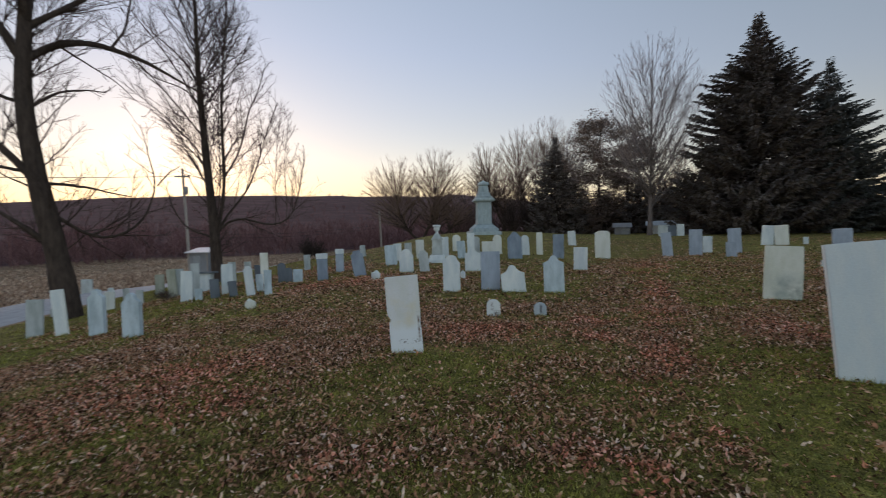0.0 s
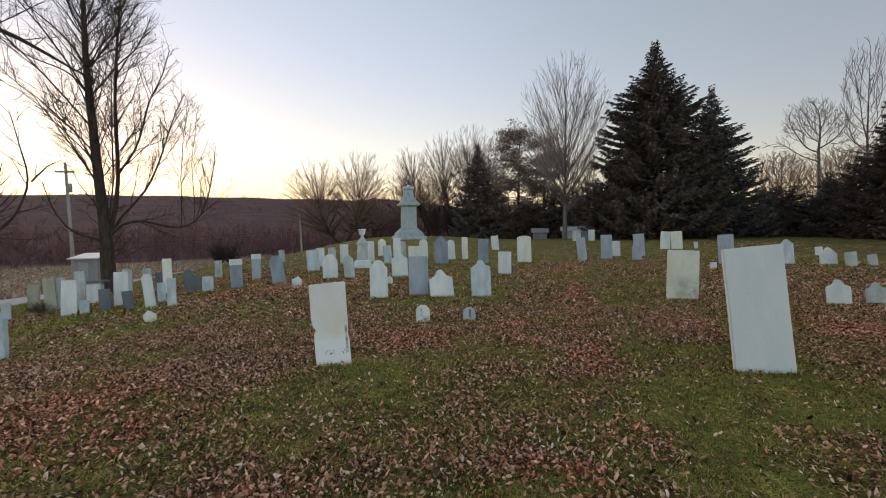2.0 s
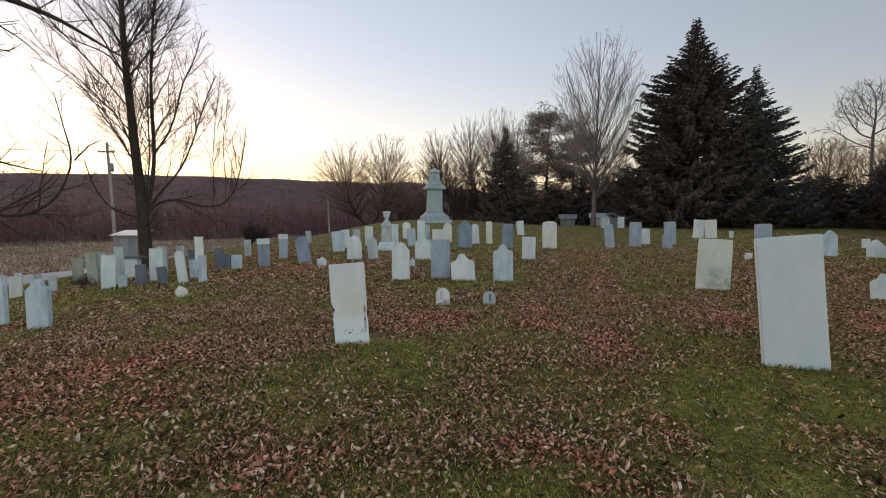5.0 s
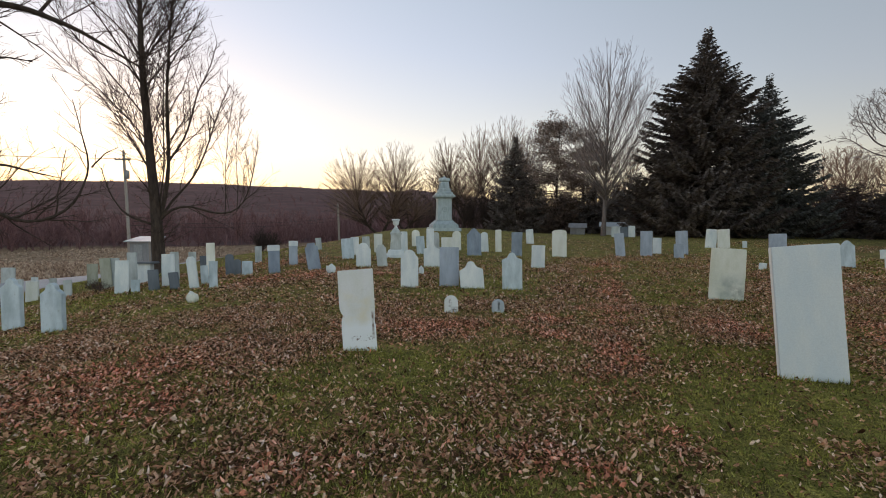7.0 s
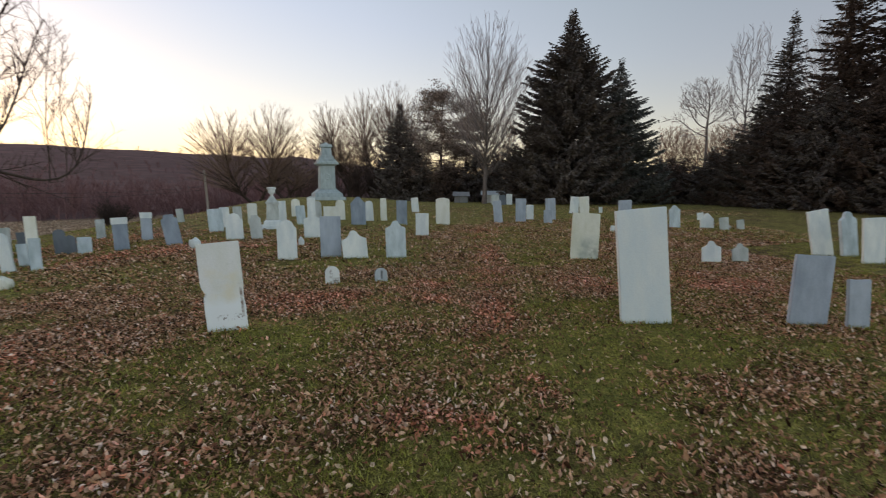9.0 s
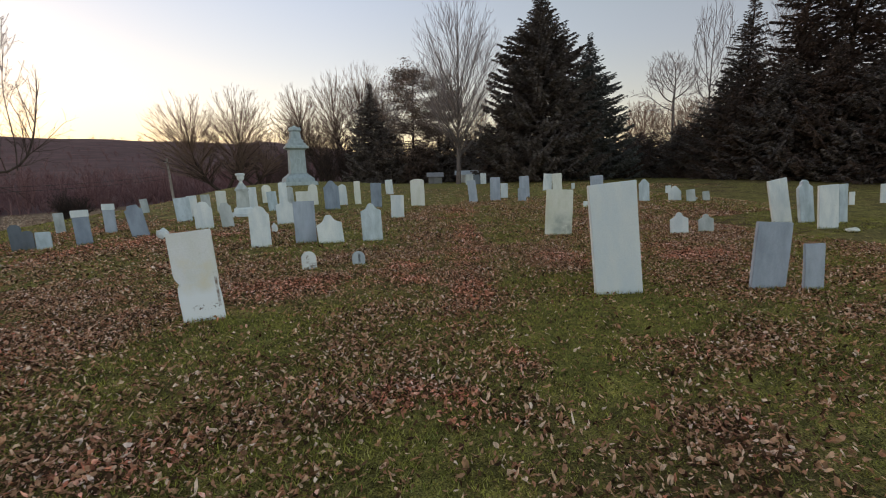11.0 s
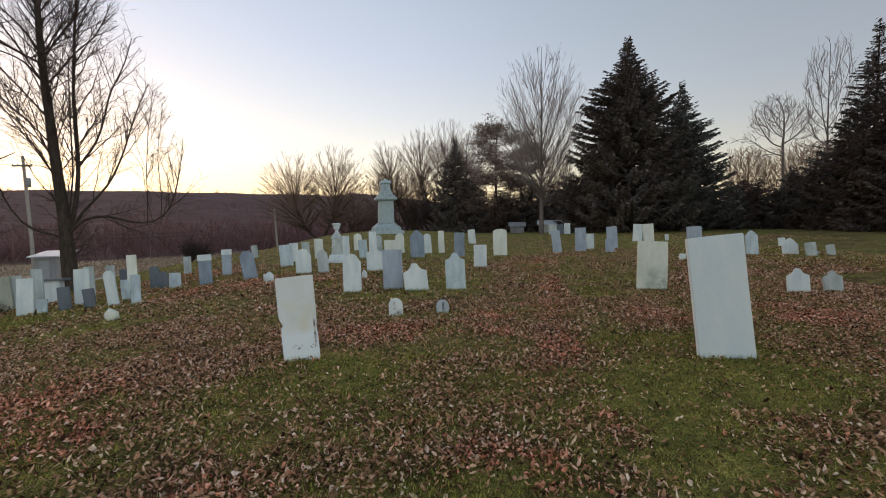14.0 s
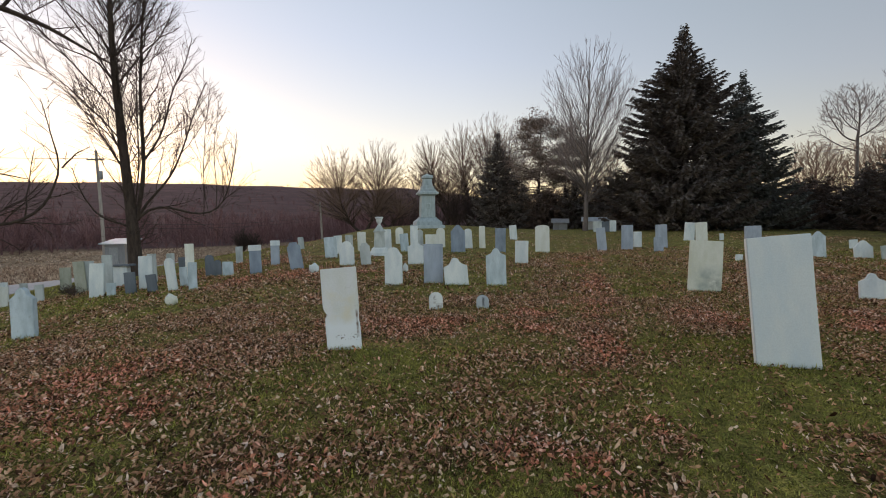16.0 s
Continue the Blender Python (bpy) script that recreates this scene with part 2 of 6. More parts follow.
M_BARK = plain("grey_brown_bark", (0.038, 0.028, 0.024), (0.105, 0.077, 0.062), 9, 0.9, 0.15, 0.8, 0.03, (1, 1, 0.25))
M_GREY_BARK = plain("smooth_grey_bark", (0.13, 0.105, 0.098), (0.24, 0.20, 0.185), 7, 0.9, 0.15, 0.5, 0.02, (1, 1, 0.3))
M_TWIG = plain("brown_twigs", (0.055, 0.039, 0.032), (0.10, 0.073, 0.060), 6, 0.9, 0.1, 0.1)
M_PALE_TWIG = plain("pale_grey_twigs", (0.27, 0.215, 0.205), (0.42, 0.345, 0.33), 4, 0.9, 0.1, 0.1)
M_APPLE_TWIG = plain("russet_twigs", (0.17, 0.113, 0.083), (0.28, 0.192, 0.145), 4, 0.9, 0.1, 0.1)
# lighter and warmer than the other twigs: low sunset light painted into the colour
M_GLOWLIT_TWIG = plain("glow_lit_tan_twigs", (0.30, 0.19, 0.14), (0.46, 0.30, 0.22), 4, 0.9, 0.1, 0.1)
M_NEEDLE = island_mat("dark_spruce_needles", [(0.0, (0.095, 0.074, 0.070)), (0.5, (0.165, 0.138, 0.126)), (1.0, (0.26, 0.225, 0.195))])
M_NEEDLE_BLUE = island_mat("blue_green_spruce_needles", [(0.0, (0.09, 0.092, 0.088)), (0.5, (0.155, 0.160, 0.148)), (1.0, (0.25, 0.255, 0.23))])
M_PINE = island_mat("tan_pine_needles", [(0.0, (0.18, 0.13, 0.105)), (0.5, (0.28, 0.205, 0.168)), (1.0, (0.40, 0.295, 0.245))])
# brown needles, with the reddish lens glow over the right-hand trees coloured in
M_NEEDLE_RED = island_mat("lens_reddened_brown_needles", [(0.0, (0.09, 0.066, 0.056)), (0.5, (0.14, 0.10, 0.084)), (1.0, (0.21, 0.148, 0.12))])
# bare twigs lightened: distance haze and lens veil are mixed into the colour
M_WOODS = island_mat("far_bare_woods_hazed", [(0.0, (0.13, 0.066, 0.066)), (0.5, (0.20, 0.105, 0.105)), (1.0, (0.30, 0.162, 0.157))])
M_DARK_SHRUB = island_mat("dense_dark_twigs", [(0.0, (0.03, 0.020, 0.018)), (1.0, (0.075, 0.052, 0.045))])
M_SHRUB = island_mat("dark_shrub_twigs", [(0.0, (0.08, 0.052, 0.046)), (1.0, (0.17, 0.11, 0.095))])
M_ZINC = stone_mat("blue_grey_monument", (0.45, 0.53, 0.56), (0.33, 0.40, 0.42), (0.26, 0.31, 0.31), 0.4)
# worn asphalt, paled further: the sky's grazing sheen is put into its colour
M_ROAD = plain("worn_sky_paled_asphalt", (0.32, 0.33, 0.35), (0.44, 0.45, 0.475), 3, 0.85, 0.2, 0.2)
M_HAY = island_mat("dry_field_grass", [(0.0, (0.22, 0.135, 0.095)), (0.5, (0.50, 0.335, 0.235)), (1.0, (0.72, 0.54, 0.40))])
M_POLE = plain("weathered_pole_wood", (0.30, 0.26, 0.23), (0.44, 0.39, 0.35), 8, 0.9, 0.1, 0.4, 0.01, (1, 1, 0.1))
M_METAL = plain("galvanised_metal", (0.25, 0.26, 0.27), (0.36, 0.37, 0.38), 6, 0.5, 0.5, 0.05)
M_ROOF = plain("pale_metal_roof", (0.42, 0.46, 0.50), (0.54, 0.58, 0.62), 3, 0.4, 0.5, 0.05)
M_SIDING = plain("grey_board_siding", (0.24, 0.24, 0.25), (0.33, 0.33, 0.34), 4, 0.85, 0.2, 0.2, 0.01, (1, 1, 0.2))
M_WHITE = plain("white_paint", (0.70, 0.71, 0.72), (0.80, 0.80, 0.80), 5, 0.6, 0.3, 0.05)
M_DARKWOOD = plain("dark_boards", (0.05, 0.045, 0.04), (0.09, 0.08, 0.07), 5, 0.9, 0.1, 0.2)


# ---- the shape of the ground ----
def ease(a, b, v):
    t = np.clip((np.asarray(v, float) - a) / (np.asarray(b, float) - a), 0, 1)
    return t * t * (3 - 2 * t)


def ground_z(x, y):
    """A low knoll that falls away to the road and field on the left, with a wooded ridge far behind."""
    x, y = np.asarray(x, float), np.asarray(y, float)
    w = ease(3, -5, x)
    knoll = 0.68 * ease(3, 36, y) - 3.2 * ease(0, 43 - 13 * w, y - (42 - 22 * w))
    right = 0.45 * ease(3, 18, y) - 0.5 * ease(20, 60, y)
    k = ease(6, 16, x)
    drop = np.sqrt(1 + (np.maximum(0, -x - 1.0) / 5) ** 2) - 1
    v = knoll * (1 - k) + right * k - drop
    r = np.hypot(x, y)
    low = 2.9 + 0.9 * ease(36, 72, r)
    z = -low + np.log1p(np.exp(np.clip((v + low) * 2.5, -60, 60))) / 2.5
    az = np.degrees(np.arctan2(x, y))
    ridge = RIDGE * ease(95, 900, r) * (1 - 0.75 * ease(5, 35, np.abs(az + 25) - 20)) * (1 - np.where(az < -22, 0.0005, 0.00012) * np.clip(az + 22, -25, 30) ** 2 + 0.012 * np.sin(az * 0.8))
    return z + ridge


def mesh_ob(name, verts, faces, material, parent=None, smooth=False):
    me = bpy.data.meshes.new(name)
    me.from_pydata(np.asarray(verts).tolist(), [], np.asarray(faces).tolist() if isinstance(faces, np.ndarray) else faces)
    if smooth:
        me.polygons.foreach_set("use_smooth", np.ones(len(me.polygons), bool))
    me.materials.append(material)
    ob = new(name, me)
    ob.parent = parent
    return ob


def part(name, bm, material, parent, label="", smooth=False):
    me = bpy.data.meshes.new(name)
    bmesh.ops.recalc_face_normals(bm, faces=bm.faces[:])
    bm.to_mesh(me)
    bm.free()
    if smooth:
        me.polygons.foreach_set("use_smooth", np.ones(len(me.polygons), bool))
    me.materials.append(material)
    ob = new(name, me)
    ob.parent = parent
    if label:
        ob["label"] = label
    return ob


def thing(name, x, y, z=None, turn=0):
    ob = new(name)
    ob.matrix_basis = pose(x, y, float(ground_z(x, y)) if z is None else z, 0, 0, turn)
    return ob


def patch_noise(x, y, seed):
    """Smooth wandering patches between 0 and 1."""
    rng = np.random.default_rng(seed)
    s = np.zeros(np.shape(x))
    for k in range(14):
        a, f = rng.uniform(0, 6.283), 0.35 * 1.3 ** k
        s += np.sin(f * (x * np.cos(a) + y * np.sin(a)) + rng.uniform(0, 6.283)) / (1 + 0.25 * k)
    return 1 / (1 + np.exp(-1.1 * s))


def heap(x, y, cx, cy, rx, ry):
    """A lobe with a soft edge, its long axis ry lying along the bearing of its centre."""
    k = math.hypot(cx, cy)
    s, c = cx / k, cy / k
    u, v = ((x - cx) * c - (y - cy) * s) / rx, ((x - cx) * s + (y - cy) * c) / ry
    return np.exp(-(u * u + v * v) ** 1.6)


# places where the wind has drifted the leaves, and places it has swept: centre and half widths
DRIFTS = [(-2.9, 4.2, 1.5, 1.5), (-1.9, 6.4, 1.5, 1.1), (-1.8, 2.6, 0.9, 0.6), (0.9, 5.9, 1.5, 0.8), (-1.8, 11.4, 2.4, 1.4), (3.7, 7.6, 0.8, 2.3), (2.4, 4.6, 0.45, 1.3),
          (4.5, 12.0, 0.7, 2.6), (1.0, 2.5, 0.32, 0.3), (1.4, 2.3, 0.25, 0.3), (-4.3, 16.0, 2.2, 1.8), (9.7, 9.0, 1.2, 2.0), (2.1, 3.0, 0.24, 0.22), (5.2, 6.1, 0.7, 1.1), (7.6, 5.6, 1.3, 2.4), (4.1, 2.6, 0.55, 0.6),
          (2.7, 1.7, 0.5, 0.5), (11.0, 8.0, 3.0, 3.0), (-5.2, 5.6, 1.6, 1.2), (0.3, 8.0, 2.2, 0.7), (6.6, 1.6, 1.2, 0.9)]
SWEPT = [(-5.2, 7.0, 1.5, 0.7), (-0.1, 4.85, 0.5, 0.25), (3.9, 3.2, 0.8, 0.45), (0.6, 3.2, 0.35, 0.3), (2.5, 2.3, 0.5, 0.4), (1.2, 3.75, 0.5, 0.5), (0.15, 4.7, 0.8, 0.5), (2.75, 3.0, 0.4, 1.2), (4.1, 3.35, 0.75, 0.6), (1.4, 19.0, 5.0, 6.0), (-7.6, 10.6, 2.2, 1.6), (-4.4, 8.4, 0.9, 0.5),
         (2.2, 9.6, 1.1, 2.4), (6.3, 10.5, 1.2, 2.6), (-2.6, 8.6, 1.4, 0.5), (-0.9, 3.4, 0.5, 0.35), (14.0, 16.0, 6.0, 5.0), (3.3, 5.4, 0.4, 0.9)]


# drifts of dull red maple leaves
RUDDY = [(0.5, 6.0, 1.3, 0.55), (2.0, 5.7, 0.5, 0.35), (3.75, 7.2, 0.45, 1.3), (2.46, 4.76, 0.32, 0.8), (1.85, 3.95, 0.28, 0.4), (-3.2, 4.3, 1.3, 1.1), (-2.2, 3.6, 0.7, 0.4), (1.98, 2.9, 0.22, 0.13),
         (0.97, 2.55, 0.24, 0.17), (1.32, 2.3, 0.22, 0.2), (-0.5, 11.0, 1.0, 0.8), (-3.1, 11.7, 1.8, 1.0), (-1.7, 11.4, 1.2, 0.8), (4.7, 9.1, 0.38, 1.9), (6.2, 12.6, 0.5, 2.0), (-5.0, 13.6, 1.2, 0.9), (-4.3, 16.0, 1.8, 1.5), (-0.65, 2.7, 0.3, 0.2), (5.0, 5.9, 0.7, 0.6), (2.3, 6.6, 0.5, 0.4), (7.2, 5.2, 0.9, 0.7)]


def ruddiness(x, y):
    wx, wy = x + 0.35 * (patch_noise(x * 3, y * 3, 41) - 0.5), y + 0.35 * (patch_noise(x * 3, y * 3, 42) - 0.5)
    d = 0.0 * x
    for cx, cy, rx, ry in RUDDY:
        d = np.maximum(d, heap(wx, wy, cx, cy, rx, ry))
    return np.clip(d * (0.35 + 0.9 * patch_noise(x * 5, y * 5, 43)), 0, 1)


def litter(x, y):
    """How thickly the fallen leaves lie at a place, 0 to 1: drifts, with mown grass between."""
    wx = x + 0.5 * (patch_noise(x * 2.2, y * 2.2, 31) - 0.5)
    wy = y + 0.7 * (patch_noise(x * 2.2, y * 2.2, 32) - 0.5)
    d = 0.27 + 0.34 * patch_noise(x * 1.3, y * 1.3, 5)
    for cx, cy, rx, ry in DRIFTS:
        d = np.maximum(d, d + 0.30 * heap(wx, wy, cx, cy, rx, ry))
    for cx, cy, rx, ry in SWEPT:
        d = d - 0.27 * heap(wx, wy, cx, cy, rx, ry)
    d = d + 0.34 * ruddiness(x, y) - 0.25 * ease(17, 28, y)
    return np.clip(d * (0.22 + 1.38 * patch_noise(x * 6.5, y * 6.5, 17)), 0.07, 1)


# ---- ground ----
ux = np.sinh(np.linspace(-6.6, 6.6, 240)) * 4.0 + 1.0
uy = np.sinh(np.linspace(-5.6, 6.6, 240)) * 4.0 + 6.0
gx, gy = np.meshgrid(ux, uy)
gz = ground_z(gx, gy)
idx = np.arange(gx.size).reshape(gx.shape)
quads = np.stack([idx[:-1, :-1], idx[:-1, 1:], idx[1:, 1:], idx[1:, :-1]], -1).reshape(-1, 4)
m, n, l, b = mat("lawn_and_field", 0.95, 0.1)
geo = n.new("ShaderNodeNewGeometry")
pos = geo.outputs["Position"]
f1 = noise_node(n, l, pos, 1.3, 8, 0.75)
f2 = noise_node(n, l, pos, 18, 5, 0.75)
f3 = noise_node(n, l, pos, 3.0, 5, 0.7)
r1 = ramp(n, [(0.3, (0.12, 0.105, 0.036)), (0.5, (0.25, 0.222, 0.060)), (0.62, (0.36, 0.32, 0.082)), (0.75, (0.52, 0.42, 0.14))])
l.new(f3.outputs["Fac"], r1.inputs["Fac"])
rb = ramp(n, [(0.3, (0.09, 0.056, 0.029)), (0.5, (0.17, 0.108, 0.056)), (0.7, (0.32, 0.21, 0.11))])
l.new(f3.outputs["Fac"], rb.inputs["Fac"])
at0 = n.new("ShaderNodeAttribute")
at0.attribute_name = "litter"
r2 = ramp(n, [(0.28, (0.25, 0.23, 0.22)), (0.52, (1, 1, 1)), (0.72, (1.9, 1.65, 1.4))])
l.new(f2.outputs["Fac"], r2.inputs["Fac"])
f4 = noise_node(n, l, pos, 85, 3, 0.7)
r4 = ramp(n, [(0.36, (0.25, 0.24, 0.22)), (0.55, (1.05, 1.05, 1.05)), (0.7, (1.7, 1.6, 1.45))])
l.new(f4.outputs["Fac"], r4.inputs["Fac"])
lawn = mixed(n, l, "MULTIPLY", 1.0, mixed(n, l, "MIX", at0.outputs["Fac"], r1.outputs[0], rb.outputs[0]), r2.outputs[0])
lawn = mixed(n, l, "MULTIPLY", 1.0, lawn, r4.outputs[0])
rf = ramp(n, [(0.38, (0.12, 0.078, 0.048)), (0.5, (0.28, 0.19, 0.12)), (0.62, (0.44, 0.315, 0.205))])
l.new(f1.outputs["Fac"], rf.inputs["Fac"])
field = mixed(n, l, "MULTIPLY", 0.8, rf.outputs[0], r2.outputs[0])
rw = ramp(n, [(0.34, (0.078, 0.039, 0.041)), (0.5, (0.108, 0.056, 0.058)), (0.66, (0.155, 0.080, 0.080))])
fw = noise_node(n, l, pos, 0.06, 8, 0.7)
l.new(fw.outputs["Fac"], rw.inputs["Fac"])
at1 = n.new("ShaderNodeAttribute")
at1.attribute_name = "hayfield"
at2 = n.new("ShaderNodeAttribute")
at2.attribute_name = "woodland"
c = mixed(n, l, "MIX", at1.outputs["Fac"], lawn, field)
c = mixed(n, l, "MIX", at2.outputs["Fac"], c, rw.outputs[0])
l.new(c, b.inputs["Base Color"])
bumped(n, l, b, f2.outputs["Fac"], 0.6, 0.04)
M_GROUND = m
ground = mesh_ob("ground", np.stack([gx, gy, gz], -1).reshape(-1, 3), quads, M_GROUND, smooth=True)
rr = np.hypot(gx, gy)
hay = ease(-15.5, -17.5, gx) * 1.0
hay = np.maximum(hay, ease(52, 60, gy) * ease(6, 0, gx))
wood = np.maximum(ease(88, 96, rr + 5 * np.sin(gx * 0.13)), ease(58, 66, gy + 0.25 * gx) * ease(-14, -8, gx))
for nm, val in (("hayfield", hay), ("woodland", wood), ("litter", litter(gx, gy))):
    ground.data.attributes.new(nm, "FLOAT", "POINT").data.foreach_set("value", val.reshape(-1).astype(np.float32))
tagged(ground, "leaf-strewn olive grass running out to a tan hayfield", "ground", kind="structure")

# road along the foot of the knoll
ry = np.linspace(-80, 58, 110)
rv, rq = [], []
for k, yy in enumerate(ry):
    xc = ROAD_X + 0.4 * math.sin(yy * 0.03)
    zc = float(ground_z(xc, yy)) + 0.10
    for dx, dz in ((-3.5, -0.35), (-3.2, 0.0), (-1.6, 0.04), (0, 0.06), (1.6, 0.04), (3.2, 0.0), (3.5, -0.35)):
        rv.append((xc + dx, yy, zc + dz))
    if k:
        a = 7 * (k - 1)
        rq += [(a + j, a + j + 1, a + j + 8, a + j + 7) for j in range(6)]
tagged(mesh_ob("road", rv, rq, M_ROAD, smooth=True), "narrow grey asphalt lane, coloured pale for sky sheen, below the graveyard", "road", kind="structure")


# ---- trees ----
def tubes(branches, sides):
    """Tapered tubes along polylines of points and radii."""
    vs, qs, base = [], [], 0
    ang = np.arange(sides) * 2 * np.pi / sides
    ca, sa = np.cos(ang)[None, :, None], np.sin(ang)[None, :, None]
    for p, r in branches:
        d = np.gradient(p, axis=0)
        d /= np.linalg.norm(d, axis=1, keepdims=True) + 1e-9
        ref = np.array([0.31, 0.95, 0.05]) if abs(d[0, 2]) > 0.6 else np.array([0.05, 0.1, 1.0])
        u = np.cross(d, ref)
        u /= np.linalg.norm(u, axis=1, keepdims=True) + 1e-9
        w = np.cross(d, u)
        ring = p[:, None, :] + r[:, None, None] * (ca * u[:, None, :] + sa * w[:, None, :])
        k = len(p)
        vs.append(ring.reshape(-1, 3))
        i = np.arange(k - 1)[:, None] * sides + np.arange(sides)[None, :]
        j = np.arange(k - 1)[:, None] * sides + (np.arange(sides)[None, :] + 1) % sides
        qs.append(np.stack([i, j, j + sides, i + sides], -1).reshape(-1, 4) + base)
        base += k * sides
    return np.concatenate(vs), np.concatenate(qs)


def curve_path(points, n, rng=None, wobble=0.0):
    """A smooth line of n points through a few control points."""
    p = np.array(points, float)
    t = np.concatenate([[0], np.cumsum(np.linalg.norm(np.diff(p, axis=0), axis=1))])
    s = np.linspace(0, t[-1], n)
    q = np.stack([np.interp(s, t, p[:, i]) for i in range(3)], -1)
    for _ in range(2):
        q[1:-1] = 0.25 * q[:-2] + 0.5 * q[1:-1] + 0.25 * q[2:]
    if rng is not None:
        q[1:] += np.cumsum(rng.normal(0, wobble, (n - 1, 3)), axis=0) * 0.5
    return q


def sprout(rng, parents, per_m, ratio, angle, up, wobble, n, rad, start=0.15, lmax=9.0, lmin=0.15):
    """Side branches from a list of parent branches."""
    out = []
    for p, r in parents:
        seg = np.linalg.norm(np.diff(p, axis=0), axis=1)
        length = seg.sum()
        count = rng.poisson(per_m * length * (1 - start))
        cum = np.concatenate([[0], np.cumsum(seg)]) / max(length, 1e-6)
        for s in rng.uniform(start, 1.0, count):
            k = min(np.searchsorted(cum, s) - 1, len(p) - 2)
            f = (s - cum[k]) / max(cum[k + 1] - cum[k], 1e-6)
            o = p[k] * (1 - f) + p[k + 1] * f
            t = (p[k + 1] - p[k]) / max(seg[k], 1e-6)
            v = rng.normal(0, 1, 3)
            v -= t * (v @ t)
            v /= np.linalg.norm(v) + 1e-9
            a = radians(rng.normal(angle, angle * 0.25))
            d = t * math.cos(a) + v * math.sin(a) + np.array([0, 0, up])
            d /= np.linalg.norm(d)
            ln = min(max(ratio * length * (1.05 - 0.65 * s) * rng.uniform(0.55, 1.25), lmin), lmax)
            steps = rng.normal(0, wobble, (n - 1, 3)) + d
            steps = np.cumsum(steps * 1.0, axis=0)
            lift = np.linspace(0, 1, n - 1) ** 2
            q = np.vstack([o, o + steps / (n - 1) * ln])
            q[1:, 2] += lift * up * 0.3 * ln
            r0 = min((r[k] * (1 - f) + r[k + 1] * f) * 0.7, rad * (0.6 + 0.5 * ln))
            out.append((q, np.linspace(max(r0, rad * 0.55), rad * 0.45, n)))
    return out


def tree_object(name, x, y, limbs, twigs, twig_mat, label, sides=8, z=None, bark=None, group=""):
    ob = thing(name, x, y, z)
    v, q = tubes(limbs, sides)
    mesh_ob("trunk", v, q, bark or M_BARK, ob, smooth=True)
    v, q = tubes(twigs, 3)
    mesh_ob("crown", v, q, twig_mat, ob)
    return tagged(ob, label, "tree", group)


def turned(limbs, az):
    """Limbs modelled with x across the line of sight; az is the bearing of the tree."""
    c, s = math.cos(radians(az)), math.sin(radians(az))
    rot = np.array([[c, -s, 0], [s, c, 0], [0, 0, 1]])
    return [(p @ rot, r) for p, r in limbs]


def limb(rng, pts, r0, r1, n=14, wobble=0.02):
    p = curve_path([(a, b_, c_) for a, b_, c_ in pts], n, rng, wobble)
    return p, np.linspace(r0, r1, n) * (1 + rng.normal(0, 0.03, n))


def flare(trunk, k=0.55):
    p, r = trunk
    r = r * (1 + k * np.exp(-np.linspace(0, 9, len(r))))
    return p, r


